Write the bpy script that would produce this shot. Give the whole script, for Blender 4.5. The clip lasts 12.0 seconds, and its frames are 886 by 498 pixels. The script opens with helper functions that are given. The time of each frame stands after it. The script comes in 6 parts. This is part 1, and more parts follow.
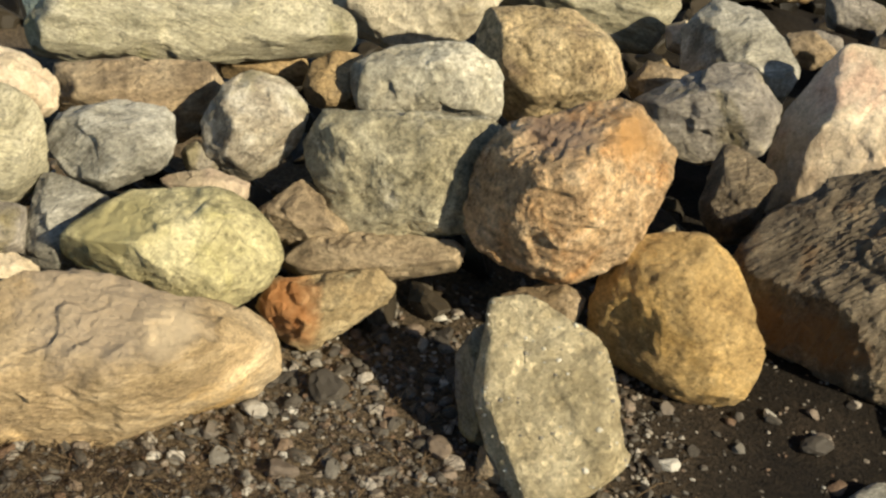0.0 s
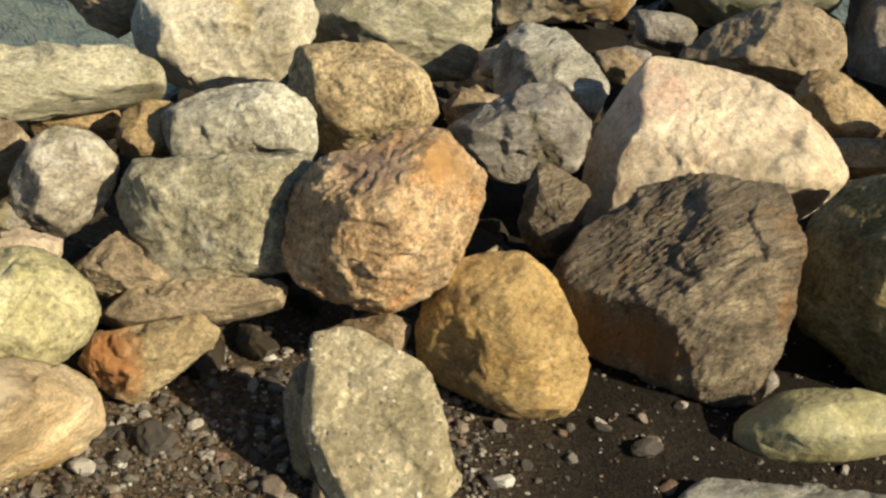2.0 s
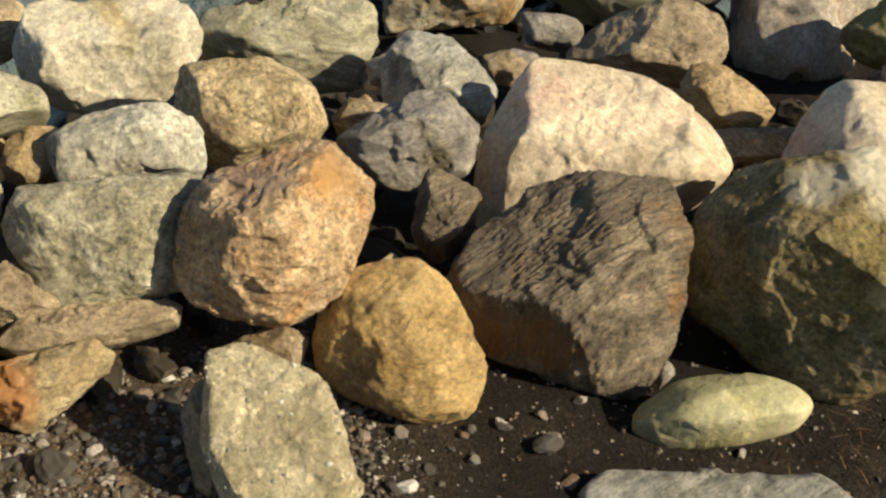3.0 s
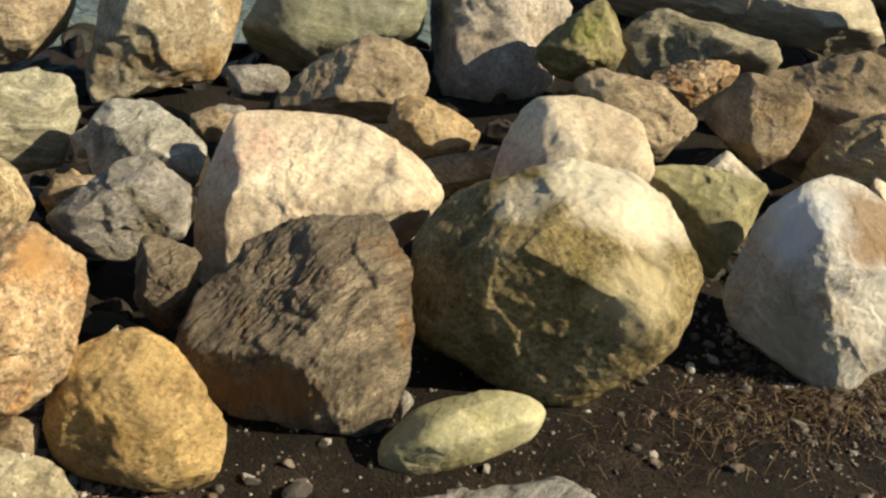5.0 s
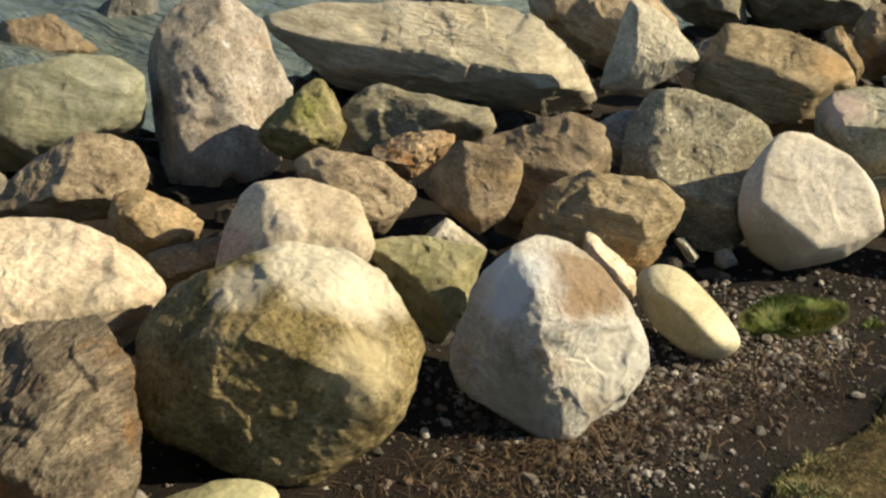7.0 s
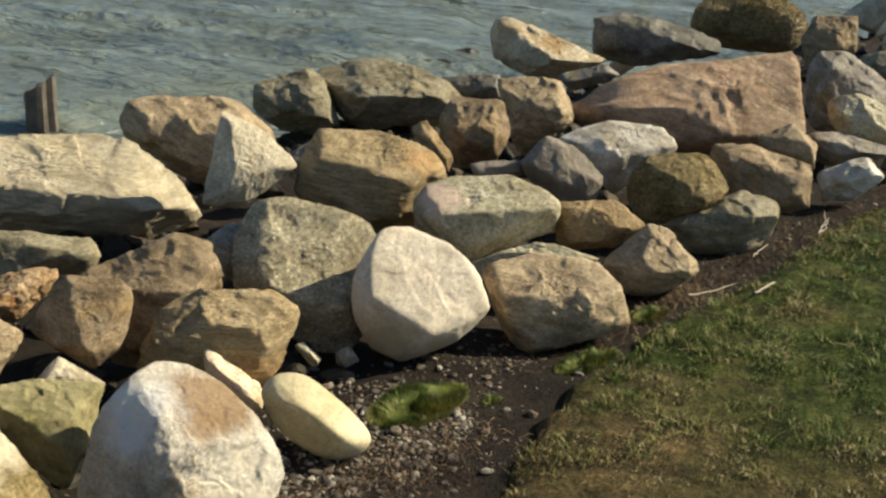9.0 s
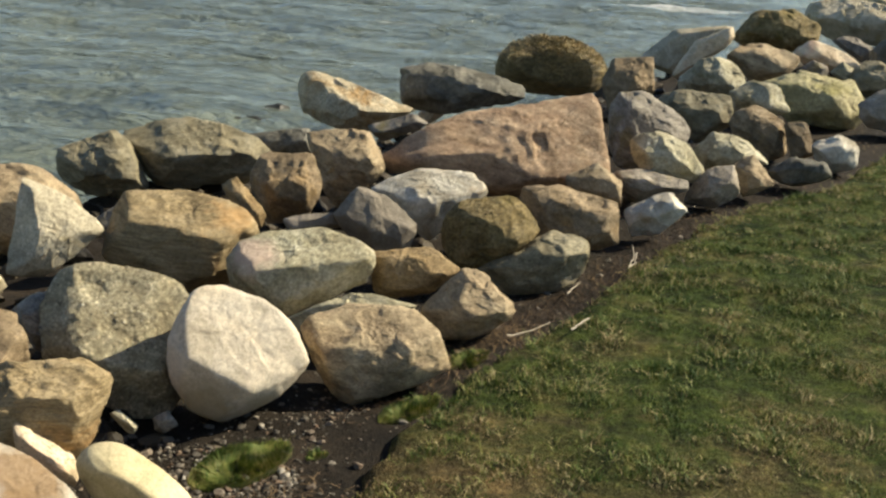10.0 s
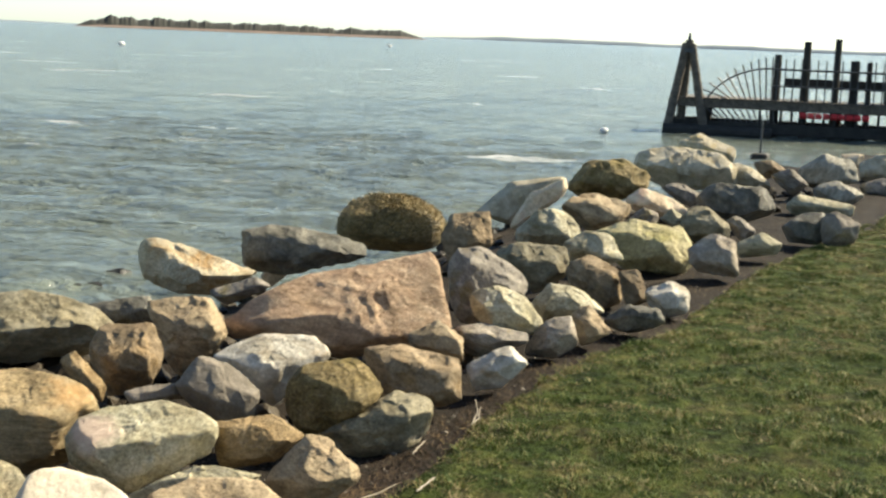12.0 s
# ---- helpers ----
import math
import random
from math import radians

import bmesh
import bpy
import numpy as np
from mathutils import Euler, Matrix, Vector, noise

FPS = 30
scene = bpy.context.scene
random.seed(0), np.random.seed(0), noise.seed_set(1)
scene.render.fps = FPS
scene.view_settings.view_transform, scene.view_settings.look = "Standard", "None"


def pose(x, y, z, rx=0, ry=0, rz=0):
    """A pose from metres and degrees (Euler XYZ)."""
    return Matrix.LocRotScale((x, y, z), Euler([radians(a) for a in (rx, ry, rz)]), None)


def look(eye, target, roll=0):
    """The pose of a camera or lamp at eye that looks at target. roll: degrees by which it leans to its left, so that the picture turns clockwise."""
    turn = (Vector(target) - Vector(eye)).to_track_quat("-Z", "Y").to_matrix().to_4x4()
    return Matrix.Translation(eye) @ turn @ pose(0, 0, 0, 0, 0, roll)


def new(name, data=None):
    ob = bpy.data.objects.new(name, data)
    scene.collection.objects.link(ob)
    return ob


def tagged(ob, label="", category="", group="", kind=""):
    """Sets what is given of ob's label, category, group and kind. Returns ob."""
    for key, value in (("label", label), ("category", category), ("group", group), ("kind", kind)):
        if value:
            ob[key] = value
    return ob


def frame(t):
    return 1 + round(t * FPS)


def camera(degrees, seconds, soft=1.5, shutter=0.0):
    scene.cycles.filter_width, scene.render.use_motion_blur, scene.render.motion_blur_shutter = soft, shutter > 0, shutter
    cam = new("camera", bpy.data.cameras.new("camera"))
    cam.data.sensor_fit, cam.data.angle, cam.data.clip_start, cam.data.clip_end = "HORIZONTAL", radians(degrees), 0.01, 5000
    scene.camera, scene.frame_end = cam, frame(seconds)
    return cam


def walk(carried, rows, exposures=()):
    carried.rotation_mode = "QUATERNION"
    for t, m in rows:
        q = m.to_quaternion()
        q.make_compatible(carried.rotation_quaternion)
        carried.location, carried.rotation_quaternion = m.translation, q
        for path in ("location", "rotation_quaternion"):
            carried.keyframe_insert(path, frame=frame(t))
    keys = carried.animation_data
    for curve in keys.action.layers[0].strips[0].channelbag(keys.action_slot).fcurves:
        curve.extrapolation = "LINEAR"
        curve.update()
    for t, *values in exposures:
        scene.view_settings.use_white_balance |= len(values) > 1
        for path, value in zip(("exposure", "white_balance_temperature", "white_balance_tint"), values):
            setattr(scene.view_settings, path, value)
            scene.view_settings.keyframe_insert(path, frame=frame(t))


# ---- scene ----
from mathutils import Quaternion

EXPOSURE, SKY, SUN = 0.86, 0.075, 4.5
cam = camera(36.0, 12.0, soft=2.5)
# seconds, place in metres, quaternion of the camera
PATH = [
    (0.0, 0.0000, -0.0000, 1.7500, 0.88479, 0.45754, -0.07880, 0.04003),
    (0.5, 0.0257, -0.0004, 1.7510, 0.88296, 0.46120, -0.08296, 0.02800),
    (1.0, 0.0437, -0.0078, 1.7561, 0.88067, 0.46479, -0.09081, 0.01240),
    (1.5, 0.0660, -0.0188, 1.7634, 0.87752, 0.46952, -0.09744, -0.00477),
    (2.0, 0.0977, -0.0300, 1.7696, 0.87460, 0.47391, -0.10065, -0.01881),
    (2.5, 0.1244, -0.0438, 1.7783, 0.87181, 0.47641, -0.10717, -0.03872),
    (3.0, 0.1451, -0.0545, 1.7889, 0.86902, 0.47808, -0.11375, -0.05740),
    (5.0, 0.2107, -0.1073, 1.8286, 0.84237, 0.49070, -0.15697, -0.15808),
    (5.5, 0.2283, -0.1256, 1.8382, 0.83352, 0.49314, -0.16794, -0.18400),
    (6.0, 0.2449, -0.1486, 1.8565, 0.82539, 0.49581, -0.17801, -0.20303),
    (6.5, 0.2670, -0.1765, 1.8825, 0.81493, 0.50106, -0.19213, -0.21890),
    (7.0, 0.2917, -0.2066, 1.9017, 0.80588, 0.50303, -0.20741, -0.23344),
    (9.0, 0.3062, -0.2320, 1.9243, 0.73293, 0.50996, -0.29096, -0.34365),
    (9.5, 0.3196, -0.2407, 1.9210, 0.71067, 0.50992, -0.31240, -0.37060),
    (10.0, 0.3287, -0.2507, 1.9148, 0.69211, 0.50890, -0.32955, -0.39165),
    (10.5, 0.3305, -0.2665, 1.9265, 0.67954, 0.51077, -0.33995, -0.40221),
    (11.0, 0.3208, -0.2848, 1.9473, 0.66446, 0.51588, -0.35132, -0.41102),
    (11.5, 0.3052, -0.3047, 1.9712, 0.65070, 0.52141, -0.36280, -0.41606),
    (12.0, 0.2851, -0.3201, 1.9978, 0.63592, 0.53057, -0.37676, -0.41491),
]
walk(cam, [(t, Matrix.LocRotScale((x, y, z), Quaternion((w, a, b, c)), None)) for t, x, y, z, w, a, b, c in PATH],
     exposures=[(0.0, EXPOSURE - 0.14), (4.0, EXPOSURE - 0.06), (7.0, EXPOSURE - 0.03), (9.5, EXPOSURE + 0.07), (11.0, EXPOSURE + 0.34), (12.0, EXPOSURE + 0.54)])

# ---- world and sun ----
SUN_AZ, SUN_EL = 131.0, 36.0          # degrees clockwise from +y, degrees above the horizon
world = bpy.data.worlds.new("sky")
scene.world = world
world.use_nodes = True
sky = world.node_tree.nodes.new("ShaderNodeTexSky")
sky.sky_type, sky.sun_disc = "NISHITA", False
sky.sun_elevation, sky.sun_rotation = radians(SUN_EL), radians(SUN_AZ)
sky.air_density, sky.dust_density, sky.ozone_density = 0.65, 0.35, 1.0
haze = world.node_tree.nodes.new("ShaderNodeMix")     # thin cool haze over the clear sky
haze.data_type, haze.blend_type = "RGBA", "MULTIPLY"
haze.inputs[0].default_value, haze.inputs[7].default_value = 1.0, (0.96, 1.0, 0.95, 1)
world.node_tree.links.new(sky.outputs[0], haze.inputs[6])
world.node_tree.links.new(haze.outputs[2], world.node_tree.nodes["Background"].inputs[0])
world.node_tree.nodes["Background"].inputs[1].default_value = SKY
sun = new("sun", bpy.data.lights.new("sun", "SUN"))
sun.data.energy, sun.data.angle, sun.data.color = SUN, radians(0.6), (1.0, 0.89, 0.66)
sx, sy = math.sin(radians(SUN_AZ)), math.cos(radians(SUN_AZ))
sun.matrix_world = look((20 * sx, 20 * sy, 20 * math.tan(radians(SUN_EL))), (0, 0, 0))


# ---- materials ----
def shader(name):
    mat = bpy.data.materials.new(name)
    mat.use_nodes = True
    nt = mat.node_tree
    return mat, nt, nt.nodes["Principled BSDF"]


def node(nt, kind, links=(), **values):
    n = nt.nodes.new(kind)
    for key, value in values.items():
        if key in n.inputs:
            n.inputs[key].default_value = value
    for source, target in links:
        nt.links.new(source, n.inputs[target])
    return n


def ramp(nt, source, stops):
    n = nt.nodes.new("ShaderNodeValToRGB")
    while len(n.color_ramp.elements) < len(stops):
        n.color_ramp.elements.new(0.5)
    for e, (at, colour) in zip(n.color_ramp.elements, stops):
        e.position, e.color = at, (*colour, 1) if len(colour) == 3 else colour
    nt.links.new(source, n.inputs[0])
    return n


def grey(v):
    return (v, v, v)


def blend(nt, fac, a, b, mode="MIX"):
    n = nt.nodes.new("ShaderNodeMix")
    n.data_type, n.blend_type = "RGBA", mode
    for value, slot in ((fac, 0), (a, 6), (b, 7)):
        if hasattr(value, "is_output"):
            nt.links.new(value, n.inputs[slot])
        elif slot == 0:
            n.inputs[0].default_value = value
        else:
            n.inputs[slot].default_value = (*value, 1)
    return n.outputs[2]


def place_of(nt, scale=(1, 1, 1), turn=(0, 0, 0)):
    """Object coordinates, shifted at random from thing to thing."""
    tc = nt.nodes.new("ShaderNodeTexCoord")
    info = nt.nodes.new("ShaderNodeObjectInfo")
    shift = node(nt, "ShaderNodeVectorMath", [(info.outputs["Random"], 0)])
    shift.operation = "MULTIPLY"
    shift.inputs[1].default_value = (37.0, 53.0, 71.0)
    add = node(nt, "ShaderNodeVectorMath", [(tc.outputs["Object"], 0), (shift.outputs[0], 1)])
    mp = nt.nodes.new("ShaderNodeMapping")
    mp.vector_type = "TEXTURE"
    nt.links.new(add.outputs[0], mp.inputs["Vector"])
    mp.inputs["Scale"].default_value = [1.0 / k for k in scale]
    mp.inputs["Rotation"].default_value = [radians(a) for a in turn]
    return add.outputs[0], mp.outputs[0], info.outputs["Random"]


def stone(name, dark, mid, light, patch=7.0, bands=(1, 1, 1), turn=(0, 0, 0), grain=0.35, speck=0.0,
          stain=None, stain_amount=0.5, stain_size=4.0, pale=None, pale_amount=0.4, rough=0.85, bump=0.5, cracks=0.0):
    """Weathered stone: broad patches, bands, mineral grain, specks, stains and lichen."""
    mat, nt, out = shader(name)
    raw, banded, rnd = place_of(nt, bands, turn)
    big = node(nt, "ShaderNodeTexNoise", [(banded, "Vector")], Scale=patch, Detail=6.0, Roughness=0.62, Distortion=0.6)
    col = ramp(nt, big.outputs["Fac"], [(0.30, dark), (0.5, mid), (0.70, light)]).outputs[0]
    if stain:
        st = node(nt, "ShaderNodeTexNoise", [(raw, "Vector")], Scale=stain_size, Detail=5.0, Roughness=0.6, Distortion=0.8)
        edge = 0.72 - 0.34 * stain_amount
        f = ramp(nt, st.outputs["Fac"], [(edge - 0.05, grey(0.0)), (edge + 0.1, grey(0.9))]).outputs[0]
        col = blend(nt, f, col, stain)
    if pale:
        pl = node(nt, "ShaderNodeTexNoise", [(raw, "Vector")], Scale=stain_size * 1.7 + 1.3, Detail=8.0, Roughness=0.7)
        edge = 0.74 - 0.3 * pale_amount
        f = ramp(nt, pl.outputs["Fac"], [(edge - 0.02, grey(0.0)), (edge + 0.07, grey(0.85))]).outputs[0]
        col = blend(nt, f, col, pale)
    fine = node(nt, "ShaderNodeTexNoise", [(banded, "Vector")], Scale=70.0, Detail=7.0, Roughness=0.75)
    g = ramp(nt, fine.outputs["Fac"], [(0.33, grey(1.0 - 1.5 * grain)), (0.5, grey(1.0)), (0.68, grey(1.0 + 0.8 * grain))]).outputs[0]
    col = blend(nt, 1.0, col, g, "MULTIPLY")
    pit = node(nt, "ShaderNodeTexNoise", [(raw, "Vector")], Scale=15.0, Detail=8.0, Roughness=0.72, Distortion=1.2)
    pf = ramp(nt, pit.outputs["Fac"], [(0.27, grey(0.5)), (0.38, grey(0.96)), (0.60, grey(1.0)), (0.74, grey(1.28))]).outputs[0]
    col = blend(nt, 0.9, col, pf, "MULTIPLY")
    mott = node(nt, "ShaderNodeTexNoise", [(banded, "Vector")], Scale=30.0, Detail=5.0, Roughness=0.7, Distortion=0.9)
    mf = ramp(nt, mott.outputs["Fac"], [(0.34, grey(1.0 - 0.8 * grain)), (0.46, grey(0.97)), (0.55, grey(1.02)), (0.68, grey(1.0 + 0.8 * grain))]).outputs[0]
    col = blend(nt, 1.0, col, mf, "MULTIPLY")
    if speck:
        vo = node(nt, "ShaderNodeTexVoronoi", [(raw, "Vector")], Scale=95.0)
        sp = ramp(nt, vo.outputs["Color"], [(0.10, grey(0.45)), (0.18, grey(1.0)), (0.72, grey(1.0)), (0.84, grey(1.75))]).outputs[0]
        col = blend(nt, speck, col, sp, "MULTIPLY")
    if cracks:
        cv = node(nt, "ShaderNodeTexVoronoi", [(node(nt, "ShaderNodeMixRGB", [(raw, 1), (big.outputs["Color"], 2)], Fac=0.12).outputs[0], "Vector")], Scale=5.0)
        cv.feature = "DISTANCE_TO_EDGE"
        cf = ramp(nt, cv.outputs["Distance"], [(0.0, grey(0.3)), (0.02, grey(1.0))]).outputs[0]
        col = blend(nt, cracks, col, cf, "MULTIPLY")
    wash = node(nt, "ShaderNodeTexNoise", [(raw, "Vector")], Scale=3.2, Detail=4.0, Roughness=0.55, Distortion=1.5)
    wf = ramp(nt, wash.outputs["Fac"], [(0.30, (0.66, 0.64, 0.58)), (0.47, grey(1.0)), (0.55, grey(1.0)), (0.72, (1.22, 1.2, 1.16))]).outputs[0]
    col = blend(nt, 0.8, col, wf, "MULTIPLY")
    bent = node(nt, "ShaderNodeMixRGB", [(raw, 1), (pit.outputs["Color"], 2)], Fac=0.10)
    scar = node(nt, "ShaderNodeTexVoronoi", [(bent.outputs[0], "Vector")], Scale=8.0)
    sf = ramp(nt, scar.outputs["Color"], [(0.05, (0.70, 0.68, 0.62)), (0.35, grey(0.94)), (0.65, grey(1.04)), (0.95, (1.28, 1.24, 1.16))]).outputs[0]
    col = blend(nt, 0.55, col, sf, "MULTIPLY")
    crystal = node(nt, "ShaderNodeTexVoronoi", [(raw, "Vector")], Scale=210.0)
    xf = ramp(nt, crystal.outputs["Color"], [(0.12, grey(0.62)), (0.3, grey(1.0)), (0.7, grey(1.0)), (0.9, grey(1.4))]).outputs[0]
    col = blend(nt, 0.3 + grain, col, xf, "MULTIPLY")
    tone = node(nt, "ShaderNodeMapRange", [(rnd, 0)])
    tone.inputs[3].default_value, tone.inputs[4].default_value = 0.86, 1.10
    hsv = node(nt, "ShaderNodeHueSaturation", Saturation=0.98, links=[(tone.outputs[0], "Value"), (col, "Color")])
    hsv.name = "tone"
    nt.links.new(hsv.outputs[0], out.inputs["Base Color"])
    rr = ramp(nt, big.outputs["Fac"], [(0.3, grey(rough)), (0.7, grey(rough - 0.14))])
    nt.links.new(rr.outputs[0], out.inputs["Roughness"])
    out.inputs["Specular IOR Level"].default_value = 0.3
    b1 = node(nt, "ShaderNodeBump", [(fine.outputs["Fac"], "Height")], Strength=bump, Distance=0.008)
    b2 = node(nt, "ShaderNodeBump", [(pit.outputs["Fac"], "Height"), (b1.outputs[0], "Normal")], Strength=bump * 0.8, Distance=0.03)
    b3 = node(nt, "ShaderNodeBump", [(big.outputs["Fac"], "Height"), (b2.outputs[0], "Normal")], Strength=bump * 0.6, Distance=0.03)
    nt.links.new(b3.outputs[0], out.inputs["Normal"])
    return mat


BAND = (1.0, 1.0, 5.0)
CREAM = stone("cream_stone", (0.46, 0.34, 0.22), (0.62, 0.50, 0.34), (0.73, 0.63, 0.46), patch=4, grain=0.2, stain=(0.56, 0.37, 0.25), stain_amount=0.4, cracks=0.22, bump=0.35)
CREAMGREEN = stone("cream_green_stone", (0.27, 0.235, 0.115), (0.41, 0.36, 0.19), (0.53, 0.47, 0.28), patch=5, stain=(0.33, 0.29, 0.10), stain_amount=0.4, cracks=0.5)
CREAMSTAIN = stone("stained_cream_stone", (0.30, 0.22, 0.12), (0.52, 0.43, 0.28), (0.66, 0.58, 0.42), patch=5, stain=(0.34, 0.20, 0.07), stain_amount=0.5, cracks=0.3)
PALE = stone("pale_grey_stone", (0.24, 0.215, 0.135), (0.40, 0.36, 0.24), (0.53, 0.48, 0.34), bands=BAND, turn=(15, 10, 0), stain=(0.27, 0.25, 0.12), stain_amount=0.3)
BEIGE = stone("beige_stone", (0.33, 0.28, 0.19), (0.48, 0.42, 0.30), (0.58, 0.51, 0.38), patch=5, grain=0.25, stain=(0.36, 0.28, 0.13), stain_amount=0.35)
TAN = stone("tan_stone", (0.17, 0.12, 0.07), (0.33, 0.25, 0.15), (0.47, 0.37, 0.23), bands=(1, 1, 2.5), turn=(20, 0, 0), pale=(0.46, 0.42, 0.34), pale_amount=0.3)
TANROUGH = stone("coarse_tan_stone", (0.31, 0.215, 0.11), (0.52, 0.39, 0.205), (0.65, 0.51, 0.30), patch=10, grain=0.5, speck=0.5, stain=(0.24, 0.17, 0.11), stain_amount=0.35, bump=0.8)
LAYERTAN = stone("layered_tan_stone", (0.15, 0.11, 0.055), (0.28, 0.21, 0.11), (0.37, 0.29, 0.17), patch=6, bands=(1, 1, 9), turn=(12, -8, 0), grain=0.4, stain=(0.36, 0.22, 0.09), stain_amount=0.3)
LAYERPALE = stone("layered_pale_stone", (0.30, 0.255, 0.16), (0.47, 0.40, 0.27), (0.58, 0.51, 0.37), patch=5, bands=(1, 1, 8), turn=(8, 5, 0), stain=(0.24, 0.24, 0.19), stain_amount=0.25, grain=0.24)
GREY = stone("grey_stone", (0.14, 0.12, 0.10), (0.25, 0.22, 0.18), (0.37, 0.33, 0.27), bands=(1, 1, 2.5), turn=(30, 0, 0), stain=(0.22, 0.18, 0.08), stain_amount=0.35)
BLUEGREY = stone("blue_grey_stone", (0.165, 0.150, 0.115), (0.30, 0.280, 0.225), (0.46, 0.43, 0.35), bands=(1, 3, 1), turn=(25, 0, 30), pale=(0.52, 0.50, 0.44), pale_amount=0.3)
DARKGREY = stone("dark_grey_stone", (0.07, 0.065, 0.05), (0.15, 0.14, 0.11), (0.25, 0.23, 0.18), pale=(0.30, 0.29, 0.24), pale_amount=0.35, rough=0.75)
MOTTLED = stone("mottled_grey_stone", (0.15, 0.115, 0.080), (0.31, 0.265, 0.19), (0.50, 0.455, 0.36), patch=14, stain=(0.30, 0.26, 0.13), stain_amount=0.35, pale=(0.60, 0.58, 0.52), pale_amount=0.3)
GRANITE = stone("granite", (0.29, 0.26, 0.19), (0.41, 0.38, 0.29), (0.51, 0.47, 0.37), patch=9, grain=0.35, speck=0.5, stain=(0.42, 0.36, 0.24), stain_amount=0.3)
GREEN = stone("green_grey_stone", (0.20, 0.172, 0.10), (0.36, 0.315, 0.20), (0.50, 0.45, 0.31), patch=8, pale=(0.60, 0.54, 0.40), pale_amount=0.5, bump=0.8, grain=0.45)
GREENGREY = stone("smooth_green_stone", (0.17, 0.16, 0.09), (0.28, 0.27, 0.17), (0.39, 0.37, 0.26), patch=5, bands=(1, 1, 4), turn=(5, 12, 0), pale=(0.46, 0.44, 0.34), pale_amount=0.2, bump=0.3, grain=0.2)
ORANGE = stone("orange_stone", (0.30, 0.18, 0.09), (0.52, 0.34, 0.17), (0.68, 0.50, 0.30), patch=12, grain=0.45, stain=(0.56, 0.24, 0.05), stain_amount=0.38, pale=(0.70, 0.54, 0.36), pale_amount=0.42, bump=0.9, stain_size=5)
GOLDEN = stone("golden_stone", (0.34, 0.21, 0.075), (0.50, 0.33, 0.125), (0.62, 0.44, 0.20), patch=7, bands=(1, 1, 1.6), grain=0.32, pale=(0.34, 0.24, 0.11), pale_amount=0.12, bump=0.8, stain=(0.60, 0.37, 0.11), stain_amount=0.45)
GOLDGREY = stone("golden_grey_stone", (0.24, 0.165, 0.085), (0.41, 0.295, 0.155), (0.58, 0.44, 0.26), patch=4, bands=(1, 1, 4), turn=(14, -12, 0), stain=(0.60, 0.38, 0.14), stain_amount=0.4, grain=0.3)
CONCRETE = stone("broken_concrete", (0.46, 0.37, 0.21), (0.58, 0.48, 0.29), (0.66, 0.56, 0.355), patch=16, grain=0.2, speck=0.6, bump=1.0, rough=0.95)
AGGREGATE = stone("weathered_concrete", (0.30, 0.25, 0.155), (0.43, 0.375, 0.245), (0.54, 0.48, 0.335), patch=10, grain=0.3, speck=0.7, bump=1.2, rough=0.95, pale=(0.48, 0.45, 0.36), pale_amount=0.3)
RUST = stone("rusty_stone", (0.22, 0.15, 0.07), (0.36, 0.27, 0.14), (0.46, 0.38, 0.23), patch=6, stain=(0.48, 0.20, 0.05), stain_amount=0.2, pale=(0.40, 0.36, 0.22), pale_amount=0.35)
SLATE = stone("slaty_stone", (0.105, 0.080, 0.050), (0.235, 0.18, 0.115), (0.43, 0.34, 0.215), patch=6, bands=(1.0, 2.0, 6.0), turn=(100, 0, 24), grain=0.5, stain=(0.30, 0.155, 0.05), stain_amount=0.3, bump=1.0, rough=0.72)
OLIVE = stone("olive_stone", (0.11, 0.08, 0.03), (0.21, 0.155, 0.06), (0.33, 0.255, 0.125), patch=9, grain=0.5, stain=(0.15, 0.115, 0.03), stain_amount=0.45, pale=(0.42, 0.36, 0.22), pale_amount=0.15, bump=0.7)
OLIVEGREY = stone("olive_grey_stone", (0.15, 0.125, 0.075), (0.26, 0.225, 0.14), (0.37, 0.33, 0.23), bands=(1, 1, 2), pale=(0.42, 0.38, 0.29), pale_amount=0.25)
MOSS = stone("mossy_stone", (0.14, 0.12, 0.04), (0.23, 0.19, 0.08), (0.30, 0.25, 0.13), stain=(0.15, 0.15, 0.03), stain_amount=0.5, grain=0.3)
LENS = stone("yellow_green_stone", (0.22, 0.20, 0.085), (0.36, 0.32, 0.16), (0.48, 0.43, 0.26), patch=5, grain=0.18, stain=(0.26, 0.23, 0.08), stain_amount=0.35, pale=(0.52, 0.47, 0.31), pale_amount=0.25, bump=0.25)
EGG = stone("smooth_yellow_stone", (0.44, 0.36, 0.19), (0.55, 0.47, 0.28), (0.62, 0.54, 0.35), patch=4, grain=0.12, bump=0.12, cracks=0.25, rough=0.7)
PINK = stone("pinkish_stone", (0.40, 0.31, 0.20), (0.53, 0.43, 0.29), (0.62, 0.52, 0.38), patch=5, grain=0.2, bump=0.3, stain=(0.40, 0.29, 0.22), stain_amount=0.3)
PINKGREY = stone("pink_grey_stone", (0.23, 0.185, 0.13), (0.35, 0.295, 0.225), (0.46, 0.41, 0.34), patch=5, stain=(0.35, 0.24, 0.15), stain_amount=0.35, pale=(0.58, 0.56, 0.53), pale_amount=0.35)
WHITE = stone("white_quartz", (0.36, 0.31, 0.23), (0.54, 0.49, 0.40), (0.68, 0.64, 0.55), patch=5, grain=0.2, stain=(0.36, 0.23, 0.10), stain_amount=0.4, stain_size=2.6, cracks=0.35)
